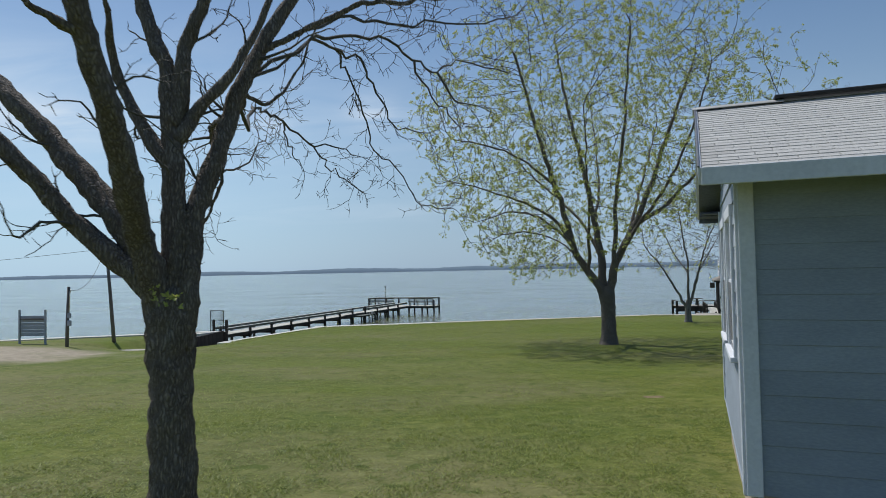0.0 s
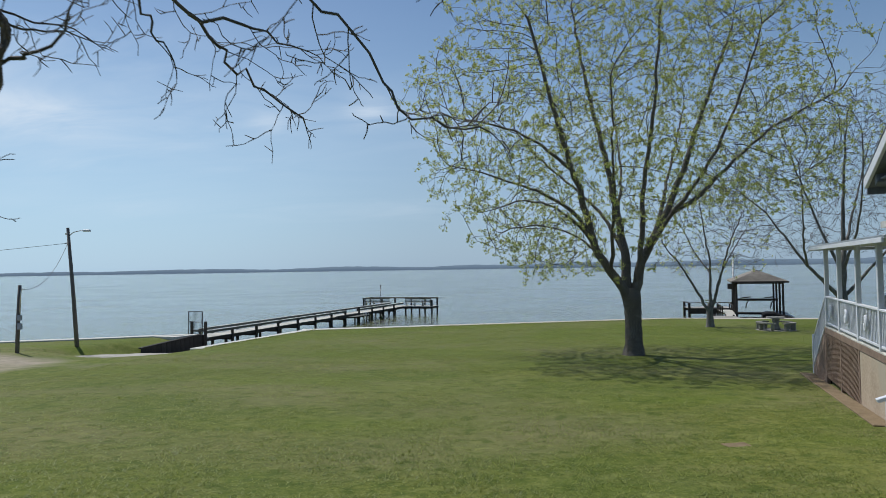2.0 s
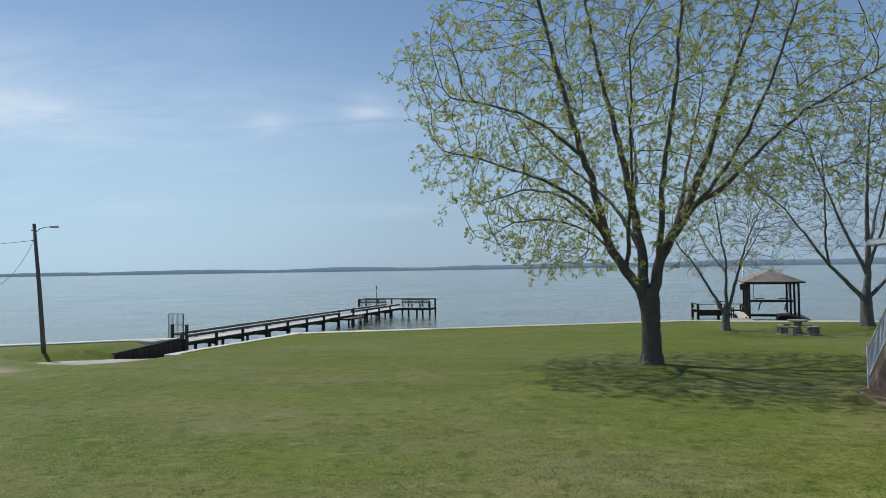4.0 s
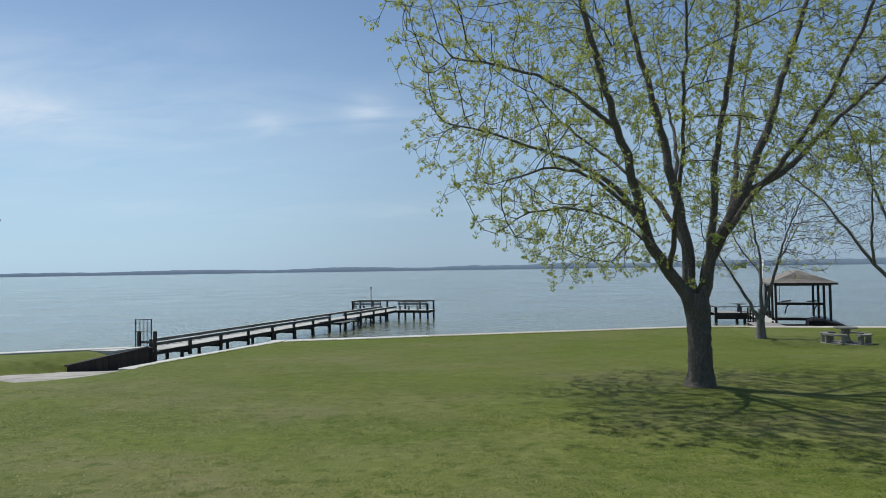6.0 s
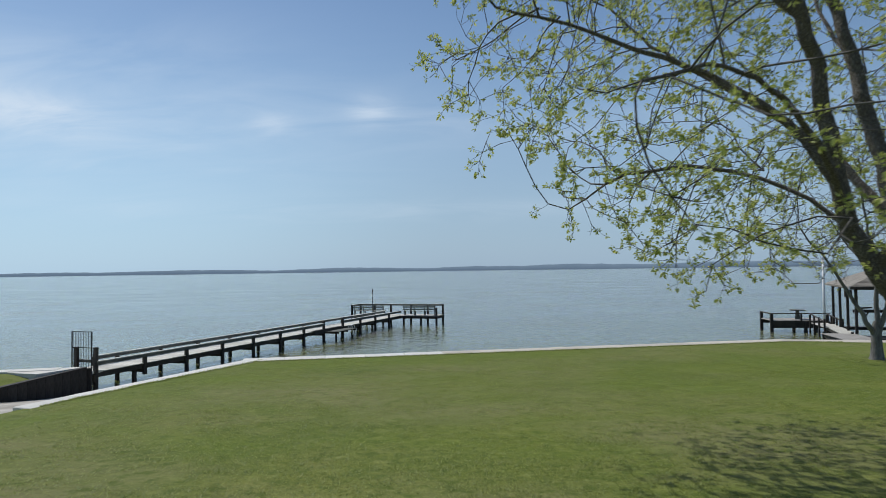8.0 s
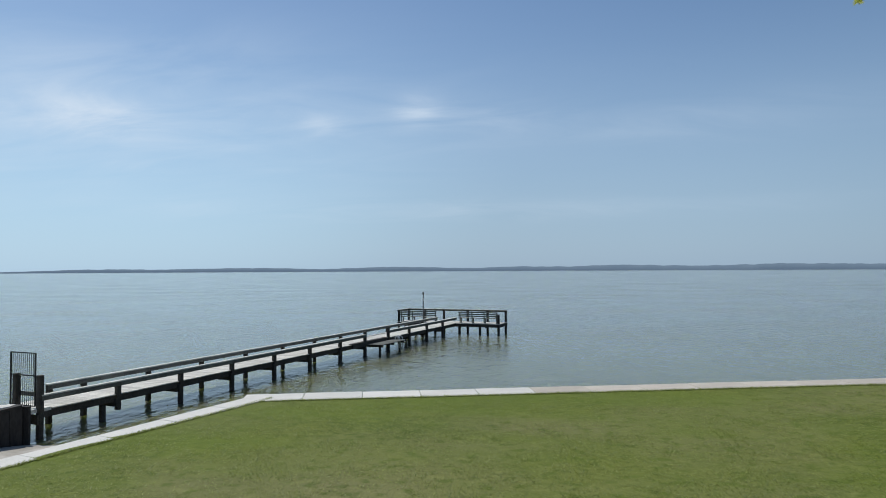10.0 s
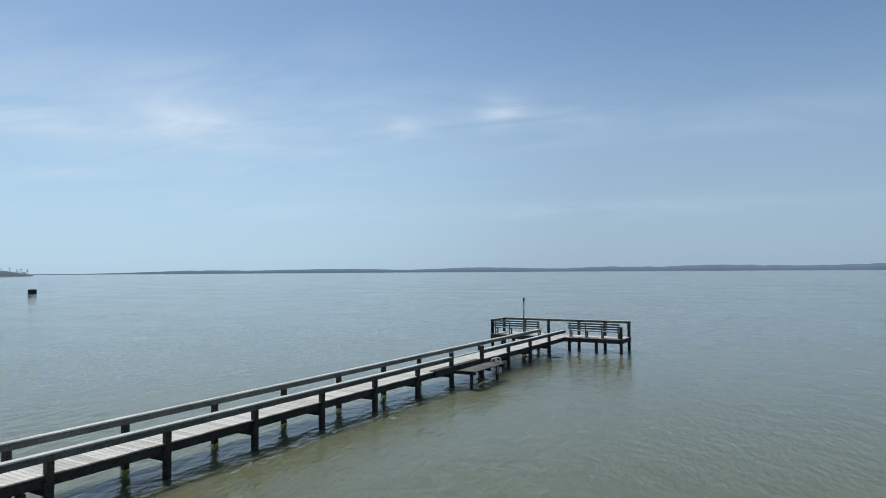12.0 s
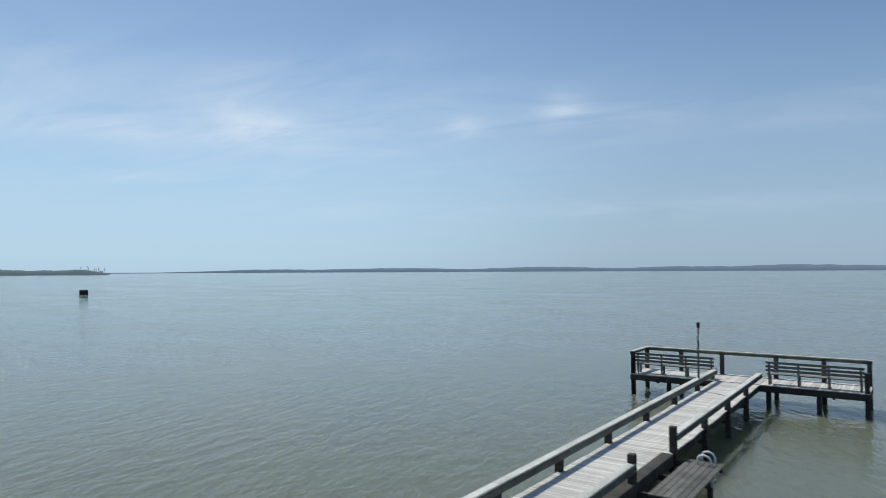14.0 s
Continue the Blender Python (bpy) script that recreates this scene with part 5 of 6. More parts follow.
    limb(0.02, (-0.65, 2.6, 1.72), (-0.85, 2.55, 1.69), (-0.99, 2.55, 1.59))
    limb(0.02, (-0.57, 2.45, 1.85), (-0.41, 2.55, 1.8), (-0.3, 2.65, 1.94), (-0.31, 2.65, 2.14))
    limb(0.016, (-0.58, 2.75, 1.31), (-0.35, 2.75, 1.38), (-0.19, 2.75, 1.55), (-0.02, 2.7, 1.73))
    limb(0.014, (-0.69, 2.75, 0.97), (-1.01, 2.75, 0.78), (-1.31, 2.75, 0.73), (-1.54, 2.75, 0.67))
    limb(0.014, (-0.58, 2.75, 1.27), (-0.81, 2.75, 1.25), (-0.95, 2.65, 1.3), (-1.2, 2.65, 1.26))
    limb(0.018, (0.4, 0.45, 1.65), (0.88, 1.15, 2.34), (1.06, 1.45, 2.34), (1.15, 1.75, 2.14), (1.29, 2.0, 1.72), (1.35, 2.1, 1.42), (1.67, 2.15, 1.12), (1.87, 2.15, 0.79), (2.2, 2.25, 0.77))
    limb(0.016, (1.06, 1.45, 2.34), (1.31, 1.55, 2.26), (1.43, 1.75, 1.96), (1.65, 1.85, 1.58), (1.98, 1.85, 1.54))
    limb(0.022, (0.4, 0.45, 1.65), (0.88, 1.15, 2.34), (1.13, 1.35, 2.43), (1.48, 1.65, 2.53), (1.81, 1.95, 2.36), (2.07, 2.15, 2.28), (2.28, 2.35, 2.48), (2.9, 2.55, 2.37))
    limb(0.015, (1.83, 1.95, 2.34), (2.0, 2.15, 2.01), (2.27, 2.25, 1.72), (2.45, 2.25, 1.68))
    limb(0.015, (2.07, 2.15, 2.28), (2.27, 2.25, 1.97), (2.61, 2.35, 1.9))
    limb(0.022, (0.53, 0.6, 2.03), (1.17, 1.15, 2.55), (1.61, 1.45, 2.58), (2.09, 1.65, 2.66), (2.61, 1.85, 2.7), (3.05, 2.05, 2.95))
    limb(0.03, (0.53, 0.6, 2.03), (1.43, 0.85, 2.56), (1.84, 0.95, 2.57), (2.26, 1.15, 2.71), (2.82, 1.35, 2.91))
    limb(0.04, (-0.04, -1.13, 1.63), (-0.12, -1.25, 1.63), (-0.2, -1.35, 1.68), (-0.29, -1.45, 1.75))
    for _ in range(14):
        q = Vector((0.07 + t.rnd.gauss(0, 0.05), -0.17, Z - 0.12 + t.rnd.gauss(0, 0.05)))
        t.spray([q, q + Vector((0.02, -0.05, 0.02)), q + Vector((0.03, -0.08, 0.03))], None)
    return t.finish("yard_tree", (-0.76, 5.75, g), BARK, "gnarled dark-barked tree with bare drooping branches")


main_tree()
small_tree()
bare_tree()
near_tree()


# ---- house ----
HOUSE = pose(3.55, 6.15, 0, 0, 0, -19.5)
house = thing("house", HOUSE, "blue-grey clapboard lakeside house with white trim and grey shingle roof", "house")
GX, Y0, Y1, YM = 0.30, 0.55, 4.98, 2.765
Z0, ZE, ZR = 1.65, 4.45, 5.6
SLOPE = (ZR - 4.5) / YM
LONG = 9.0
FOUND = material("tan_foundation", (0.36, 0.28, 0.2), (0.52, 0.42, 0.32), rough=0.92, scale=1.5, fine=20, bump=0.4, spot=(0.42, 0.36, 0.28))
GRAVEL = material("worn_edge", (0.16, 0.115, 0.065), (0.25, 0.185, 0.11), rough=0.95, scale=3, fine=30, bump=0.5)


def roof_z(y):
    return ZR - SLOPE * abs(y - YM)


openings = [(1.37, 2.42, 2.75, 4.16), (2.98, 3.93, 2.75, 4.14)]
# backing walls
core = Geo()
cols = [Y0, 1.37, 2.42, 2.98, 3.93, Y1]
for a, b in zip(cols, cols[1:]):
    hole = [o for o in openings if abs(o[0] - a) < 0.01]
    for z0, z1 in ([(Z0, ZE)] if not hole else [(Z0, hole[0][2]), (hole[0][3], ZE)]):
        core.box((GX + 0.09, (a + b) / 2, (z0 + z1) / 2), (0.13, b - a, z1 - z0), None, 0.001)
part("gable_wall", core, SIDING, house)
gable = Geo()
zt = roof_z(Y0) - 0.14
gable.add([(GX + 0.025, Y0, ZE), (GX + 0.025, Y1, ZE), (GX + 0.025, Y1, zt), (GX + 0.025, YM, ZR - 0.14), (GX + 0.025, Y0, zt),
           (GX + 0.15, Y0, ZE), (GX + 0.15, Y1, ZE), (GX + 0.15, Y1, zt), (GX + 0.15, YM, ZR - 0.14), (GX + 0.15, Y0, zt)],
          [(4, 3, 2, 1, 0), (5, 6, 7, 8, 9), (0, 1, 6, 5), (1, 2, 7, 6), (2, 3, 8, 7), (3, 4, 9, 8), (4, 0, 5, 9)])
part("gable_top", gable, SIDING, house)
part("front_wall", boxed(((GX + LONG) / 2, Y0 + 0.09, (Z0 + ZE) / 2), (LONG - GX - 0.3, 0.13, ZE - Z0), 0.001), SIDING, house)
part("back_wall", boxed(((GX + LONG) / 2, Y1 - 0.09, (Z0 + ZE) / 2), (LONG - GX - 0.3, 0.13, ZE - Z0), 0.001), SIDING, house)
part("end_wall", boxed((LONG - 0.1, YM, (Z0 + ZE) / 2), (0.14, Y1 - Y0, ZE - Z0), 0.001), SIDING, house)
part("inner_wall", boxed((2.3, YM, (Z0 + ZE) / 2), (0.06, Y1 - Y0 - 0.4, ZE - Z0), 0.001), ROOM, house)
part("foundation", boxed(((GX + LONG) / 2, YM, 1.15), (LONG - GX - 0.1, Y1 - Y0 - 0.06, 1.02), 0.01), FOUND, house)
part("sill_board", boxed((GX + 0.0, YM, Z0 - 0.01), (0.05, Y1 - Y0, 0.03), 0.003), SIDING, house)


def board(x, y0, y1, z, tall=0.232):
    g = Geo().box((0, 0, 0), (0.024, y1 - y0, tall), pose(x + 0.002, (y0 + y1) / 2, z + tall / 2 - 0.012, 0, 4.2, 0), 0.003)
    part("clapboard", g, SIDING, house)


def front_board(z, tall=0.232):
    g = Geo().box((0, 0, 0), (LONG - GX - 0.24, 0.022, tall), pose((GX + LONG) / 2, Y0 + 0.01, z + tall / 2 - 0.012, -2.6, 0, 0), 0.004)
    part("clapboard", g, SIDING, house)


for i in range(18):
    z = Z0 + 0.22 * i
    if z + 0.1 < ZE:
        front_board(z)
    lo, hi = Y0 + 0.1, Y1 - 0.1
    if z > 4.28:
        half = (ZR - 0.2 - z - 0.18) / SLOPE
        if half < 0.25:
            continue
        lo, hi = max(lo, YM - half), min(hi, YM + half)
    cuts = [(o[0] - 0.1, o[1] + 0.1) for o in openings if o[2] - 0.2 < z < o[3] - 0.02]
    if 4.55 < z < 5.1:
        cuts = [(YM - 0.2 + 0.05, YM + 0.3)]
    for a, b in cuts:
        board(GX, lo, a, z)
        lo = b
    if hi > lo + 0.05:
        board(GX, lo, hi, z)
for y, w in ((Y0 + 0.045, 0.11), (Y1 - 0.045, 0.11)):
    part("corner_board", boxed((GX - 0.018, y, (Z0 + ZE) / 2), (0.03, w, ZE - Z0 + 0.03), 0.004), TRIM, house)
part("corner_board", boxed((GX + 0.06, Y0 - 0.02, (Z0 + ZE) / 2), (0.13, 0.03, ZE - Z0 + 0.03), 0.004), TRIM, house)
part("corner_board", boxed((GX + 0.06, Y1 + 0.02, (Z0 + ZE) / 2), (0.13, 0.03, ZE - Z0 + 0.03), 0.004), TRIM, house)


def window(y0, y1, z0, z1):
    x = GX - 0.02
    c, w, h = (y0 + y1) / 2, y1 - y0, z1 - z0
    g = Geo()
    g.box((x, y0 - 0.045, (z0 + z1) / 2), (0.045, 0.1, h + 0.02), None, 0.004)
    g.box((x, y1 + 0.045, (z0 + z1) / 2), (0.045, 0.1, h + 0.02), None, 0.004)
    g.box((x - 0.003, c, z1 + 0.055), (0.05, w + 0.2, 0.12), None, 0.004)
    f = part("window", g, TRIM, house, "white-trimmed double-hung window with a raised blind")
    part("sill", boxed((x - 0.015, c, z0 - 0.03), (0.085, w + 0.2, 0.055), 0.006), TRIM, f)
    mid = z0 + h * 0.52
    for zz0, zz1, xx in ((z0, mid + 0.02, GX + 0.0), (mid - 0.02, z1, GX + 0.034)):
        s = Geo()
        for yy in (y0 + 0.025, y1 - 0.025):
            s.box((xx, yy, (zz0 + zz1) / 2), (0.035, 0.05, zz1 - zz0), None, 0.003)
        for zz in (zz0 + 0.025, zz1 - 0.025):
            s.box((xx, c, zz), (0.033, w - 0.1, 0.05), None, 0.003)
        part("sash", s, TRIM, f)
        pane = part("pane", boxed((xx, c, (zz0 + zz1) / 2), (0.006, w - 0.09, zz1 - zz0 - 0.09), 0.001), GLASS, f)
        pane.visible_shadow = False
    part("screen", boxed((GX - 0.024, c, (z0 + mid) / 2), (0.004, w - 0.02, mid - z0 - 0.02), 0.001), SCREEN, f, "grey insect screen").visible_shadow = False
    part("muntin", boxed((GX + 0.034, c, z1 - 0.36), (0.02, w - 0.1, 0.022), 0.002), TRIM, f)
    b = Geo()
    n = int(h * 0.85 / 0.05)
    for i in range(n):
        b.box((0, 0, 0), (0.045, w * 0.92, 0.004), pose(GX + 0.085, y0 + w * 0.5, z1 - 0.06 - 0.05 * i, 0, -58, 0), 0.001)
    part("blind", b, BLIND, f, "white slatted blind")


for o in openings:
    window(*o)
vent = part("gable_vent", Geo().box((GX - 0.02, YM + 0.05, 4.72), (0.04, 0.44, 0.07), None, 0.004).box((GX - 0.02, YM + 0.05, 5.19), (0.04, 0.44, 0.06), None, 0.004)
            .box((GX - 0.02, YM - 0.14, 4.96), (0.04, 0.07, 0.41), None, 0.004).box((GX - 0.02, YM + 0.24, 4.96), (0.04, 0.07, 0.41), None, 0.004), TRIM, house, "white-framed gable vent")
part("shade_panel", boxed((GX + 0.012, YM + 0.05, 4.96), (0.012, 0.3, 0.4), 0.002), DARK, vent)
for i in range(6):
    part("louvre", Geo().box((0, 0, 0), (0.05, 0.3, 0.008), pose(GX - 0.01, YM + 0.05, 4.79 + 0.065 * i, 0, 40, 0), 0.002), SOFFIT, vent)

# roof
R = math.sqrt(YM ** 2 + (SLOPE * YM) ** 2)
ANG = math.degrees(math.atan(SLOPE))
for s in (-1, 1):
    m = pose(0, YM, ZR, ANG * s, 0, 0)
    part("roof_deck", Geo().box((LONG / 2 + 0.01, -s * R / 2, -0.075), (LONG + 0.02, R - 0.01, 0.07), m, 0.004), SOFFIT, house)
for s, nm in ((1, "near"), (-1, "far")):
    m = pose(0, YM, ZR, ANG * s, 0, 0)
    tall = 0.15 if s > 0 else 0.1
    part("rake_board", Geo().box((-0.012, -s * R / 2, -0.012 - tall / 2), (0.03, R + 0.02, tall), m, 0.004), TRIM, house)
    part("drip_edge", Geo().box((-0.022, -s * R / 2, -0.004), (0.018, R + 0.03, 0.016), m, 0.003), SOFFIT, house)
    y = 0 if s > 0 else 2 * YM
    # far fascia is painted soffit-dark in place of its shade; near one stays white
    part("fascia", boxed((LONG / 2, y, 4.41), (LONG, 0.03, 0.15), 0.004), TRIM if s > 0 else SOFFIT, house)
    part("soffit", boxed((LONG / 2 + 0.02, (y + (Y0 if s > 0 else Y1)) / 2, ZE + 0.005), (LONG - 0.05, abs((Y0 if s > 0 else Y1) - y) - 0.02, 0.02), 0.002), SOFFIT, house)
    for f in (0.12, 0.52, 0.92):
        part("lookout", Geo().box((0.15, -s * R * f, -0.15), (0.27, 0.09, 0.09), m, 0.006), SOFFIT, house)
tab_w = 0.3
tab = boxed((0, 0, 0), (tab_w - 0.005, 0.15, 0.008), 0.002).mesh("shingle", SHINGLE)
rows = 25
step = R / rows
far = Geo()
rnd = random.Random(7)
for s in (1, -1):
    for r in range(rows):
        v = R - step * (r + 0.5) + 0.0
        shift = -0.15 * (r % 2) + rnd.uniform(-0.02, 0.02)
        k = 0
        x = shift
        while x < LONG:
            x0, x1 = max(x, 0.006), min(x + tab_w, LONG)
            if x1 - x0 > 0.03:
                m = pose(0, YM, ZR, ANG * s, 0, 0) @ pose((x0 + x1) / 2, -s * v, -0.026 + rnd.uniform(-0.001, 0.0015), -2.4 * s, 0, 0)
                if s > 0 and x < 3.0 and x1 - x0 > tab_w - 0.01:
                    ob = part("shingle", tab, SHINGLE, house)
                    ob.matrix_basis = m
                else:
                    far.box((0, 0, 0), (x1 - x0 - 0.005, 0.15, 0.008), m, 0.002)
            x += tab_w
tagged(part("shingle_rest", far, SHINGLE, house), kind="stuff")
part("ridge_vent", Geo().box((4.9, 0, 0.022), (8.1, 0.26, 0.036), pose(0, YM, ZR), 0.01), RUBBER, house, "dark ridge vent")
part("ridge_cap", Geo().box((0.45, -0.07, 0.004), (1.0, 0.15, 0.01), pose(0, YM, ZR, ANG, 0, 0), 0.002).box((0.45, 0.07, 0.004), (1.0, 0.15, 0.01), pose(0, YM, ZR, -ANG, 0, 0), 0.002), SHINGLE, house)

# main body behind, porch, stairs
wing = thing("house_wing", HOUSE, "plain blue-grey rear wing of the house", "house")
part("wall", boxed((5.4, 8.6, 2.7), (7.0, 6.6, 3.2), 0.01), SIDING, wing)
part("foundation", boxed((5.4, 8.6, 0.85), (6.9, 6.5, 0.6), 0.01), FOUND, wing)
part("roof", Geo().prism([(1.6, 5.1), (9.2, 5.1), (9.2, 12.1), (1.6, 12.1)], 4.28, 4.4), SHINGLE, wing)

PN, PU0, PU1, PZ = 1.68, 12.0, 18.55, 1.93
porch = thing("porch", HOUSE, "raised white-railed porch with lattice skirting and flat white roof", "porch")
part("deck_edge", boxed((PN + 0.02, (PU0 + PU1) / 2, PZ - 0.11), (0.05, PU1 - PU0, 0.15), 0.006), LATTICE, porch)
part("deck_edge", boxed((PN + 3.3, PU1, PZ - 0.1), (6.5, 0.05, 0.2), 0.006), LATTICE, porch)
for i in range(45):
    part("floor_board", boxed((PN + 3.3, PU0 + 0.075 + 0.146 * i, PZ - 0.02), (6.6, 0.138, 0.035), 0.005), RAIL, porch)
POSTS = [18.45, 16.75, 14.75, 12.9]
for y in POSTS:
    part("post", boxed((PN + 0.06, y, (PZ + 4.05) / 2), (0.1, 0.1, 4.05 - PZ), 0.006), TRIM, porch)
for x in (4.2, 7.8):
    part("post", boxed((x, 18.45, (PZ + 4.0) / 2), (0.1, 0.1, 4.0 - PZ), 0.006), TRIM, porch)
part("roof_panel", boxed((PN + 3.3, (PU0 + PU1) / 2 + 0.1, 4.12), (7.0, PU1 - PU0 + 1.4, 0.05), 0.01), STEEL, porch, "pale ribbed metal porch roof")
part("roof_fascia", boxed((PN - 0.22, (PU0 + PU1) / 2 + 0.1, 4.05), (0.04, PU1 - PU0 + 1.4, 0.09), 0.006), TRIM, porch)
part("roof_fascia", boxed((PN + 3.3, PU1 + 0.82, 4.05), (7.0, 0.04, 0.09), 0.006), TRIM, porch)
part("beam", boxed((PN + 0.06, (PU0 + PU1) / 2, 4.07), (0.09, PU1 - PU0, 0.05), 0.006), TRIM, porch)
part("top_rail", boxed((PN + 0.06, (PU0 + PU1) / 2, PZ + 0.8), (0.09, PU1 - PU0, 0.045), 0.006), TRIM, porch)
part("bottom_rail", boxed((PN + 0.06, (PU0 + PU1) / 2, PZ + 0.08), (0.05, PU1 - PU0, 0.05), 0.006), TRIM, porch)
baluster = boxed((0, 0, 0), (0.035, 0.035, 0.7), 0.004).mesh("baluster", TRIM)
k = 0
y = PU0 + 0.06
while y < PU1:
    if all(abs(y - p) > 0.08 for p in POSTS):
        part("baluster", baluster, TRIM, porch).location = (PN + 0.06, y, PZ + 0.44)
    y += 0.12
for y in (17.6, 15.75, 13.85):
    g = Geo()
    ring = [(PN - 0.01, y + 0.1 * math.cos(a), PZ + 0.46 + 0.15 * math.sin(a)) for a in [2 * math.pi * i / 14 for i in range(15)]]
    g.tube([(PN - 0.01, y, PZ + 0.33), (PN - 0.01, y, PZ + 0.6)], 0.022, 6)
    g.tube([(PN - 0.01, y - 0.09, PZ + 0.44), (PN - 0.01, y + 0.09, PZ + 0.49)], 0.022, 6)
    part("ornament", g.tube(ring, 0.027, 8), TRIM, porch, "white ring ornament", smooth=True)
lat = Geo()
L0, L1, LB = 14.6, PU1, 0.55
tall = PZ - 0.2 - LB
n = int((L1 - L0 + tall) / 0.115)
for i in range(n):
    for s in (1, -1):
        a = L0 - tall + 0.115 * i
        p, q = a, a + tall
        zp, zq = (LB, LB + tall) if s > 0 else (LB + tall, LB)
        if p < L0:
            zp += (L0 - p) * s
            p = L0
        if q > L1:
            zq -= (q - L1) * s
            q = L1
        if q - p > 0.05:
            lat.beam((PN + 0.02 + 0.008 * s, p, zp), (PN + 0.02 + 0.008 * s, q, zq), 0.012, 0.045, 0.002)
tagged(part("lattice", lat, LATTICE, porch, "brown diagonal lattice skirting"), kind="stuff")
# added dark sheet in place of the shade below the porch floor
part("skirt_shade", boxed((PN + 0.6, (L0 + L1) / 2, 0.95), (0.05, L1 - L0, 1.5), 0.01), DARK, porch)
part("skirt_panel", boxed((PN + 0.03, (PU0 + L0) / 2, 1.05), (0.04, L0 - PU0, 1.36), 0.006), FOUND, porch, "tan skirting panel")
for y in (L0, 16.55, L1 - 0.05):
    part("skirt_post", boxed((PN + 0.04, y, 0.95), (0.09, 0.09, 1.6), 0.006), LATTICE, porch)
stairs = thing("porch_stairs", HOUSE, "wooden porch stairs with white baluster railing", "stairs")
S1 = 20.75
for i in range(8):
    t = (i + 0.5) / 8
    part("tread", boxed((PN + 0.75, PU1 + 0.05 + (S1 - PU1) * t, PZ - 0.02 - 1.5 * t), (1.4, 0.3, 0.04), 0.006), LATTICE, stairs)
for x in (PN + 0.06, PN + 1.45):
    part("stringer", Geo().beam((x, PU1, PZ - 0.16), (x, S1 + 0.1, PZ - 1.66), 0.05, 0.26), LATTICE, stairs)
    part("hand_rail", Geo().beam((x, PU1, PZ + 0.82), (x, S1 + 0.05, PZ - 0.62), 0.07, 0.05), TRIM, stairs)
    part("low_rail", Geo().beam((x, PU1, PZ + 0.14), (x, S1 + 0.05, PZ - 1.3), 0.04, 0.04), TRIM, stairs)
    part("newel", boxed((x, S1 + 0.08, PZ - 1.05), (0.09, 0.09, 1.2), 0.006), TRIM, stairs)
    for i in range(17):
        t = (i + 0.5) / 17
        part("baluster", baluster, TRIM, stairs).location = (x, PU1 + (S1 - PU1) * t, PZ + 0.48 - 1.44 * t)
under = Geo()
run, drop = S1 - PU1, 1.5
for i in range(1, 26):
    u = run * i / 26
    under.beam((PN + 0.03, PU1 + u - 0.06, 0.3), (PN + 0.03, PU1 + u + 0.06, PZ - 0.3 - drop * u / run), 0.012, 0.055, 0.002)
for i in range(9):
    z = 0.35 + 0.15 * i
    end = run * min(1.0, max(0.0, (PZ - 0.3 - z) / drop))
    if end > 0.1:
        under.beam((PN + 0.042, PU1, z), (PN + 0.042, PU1 + end, z), 0.012, 0.045, 0.002)
tagged(part("lattice", under, LATTICE, stairs, "brown lattice closing the side of the stairs"), kind="stuff")
part("shade_panel", Geo().add([(PN + 0.1, PU1, 0.2), (PN + 0.1, S1, 0.2), (PN + 0.1, S1, 0.3), (PN + 0.1, PU1, PZ - 0.25), (PN + 0.13, PU1, 0.2), (PN + 0.13, S1, 0.2), (PN + 0.13, S1, 0.3), (PN + 0.13, PU1, PZ - 0.25)],
                             [(0, 3, 2, 1), (4, 5, 6, 7), (0, 1, 5, 4), (1, 2, 6, 5), (2, 3, 7, 6), (3, 0, 4, 7)]), DARK, stairs)
edge_strip = Geo()
for k in range(9):
    u = PU0 + k
    x, y = PN - 0.16, u + 0.5
    w = HOUSE @ Vector((x, y, 0))
    edge_strip.box((0, 0, 0), (0.34, 1.02, 0.05), pose(x, y, float(lawn_z(w.x, w.y)) + 0.005, -2.6, 0, 0), 0.015)
solid("porch_edging", edge_strip, GRAVEL, "worn tan strip of bare ground along the porch skirting", "edging", "structure", m=HOUSE)
side = thing("side_rail_post", HOUSE @ pose(0, 0, 0), "white board handrail beside the side steps", "handrail")
part("post", boxed((0.65, 7.6, 1.45), (0.17, 0.06, 1.05), 0.006), TRIM, side)
part("hand_rail", Geo().beam((0.46, 7.56, 1.93), (1.1, 7.56, 2.2), 0.09, 0.05), TRIM, side)
solid("side_slab", boxed((1.45, 6.5, 0.93), (1.6, 2.95, 0.22), 0.02), FOUND, "tan concrete slab along the house wall", "slab", "structure", m=HOUSE)
# thin flush slab stands for a patch of bare dirt
px, py = 5.82, 15.7
solid("dirt_patch", boxed((0, 0, 0), (0.42, 0.26, 0.03), 0.012), GRAVEL, "small patch of bare brown dirt in the lawn", "cover", m=pose(px, py, lawn_z(px, py) - 0.008, 0, 0, 10))

# ---- boathouse and its docks ----
BOAT = pose(27.33, 62.5, 0, 0, 0, -20.0)
boat = thing("boathouse", BOAT, "open boathouse on dark posts with a brown hip roof", "boathouse")
for i in range(4):
    for s in (-1, 1):
        part("post", boxed((1.83 * s, 0.1 + 2.66 * i, -0.75), (0.16, 0.16, 5.7), 0.012), PILE, boat)
EV, OV, LN = 2.12, 0.45, 8.2
for s in (-1, 1):
    part("eave_beam", boxed((1.83 * s, LN / 2, EV - 0.12), (0.14, LN + 0.2, 0.2), 0.008), PILE, boat)
for y in (0.1, LN - 0.1):
    part("eave_beam", boxed((0, y, EV - 0.12), (3.5, 0.12, 0.2), 0.008), PILE, boat)
w, h = 1.83 + OV, 0.95
roof = Geo()
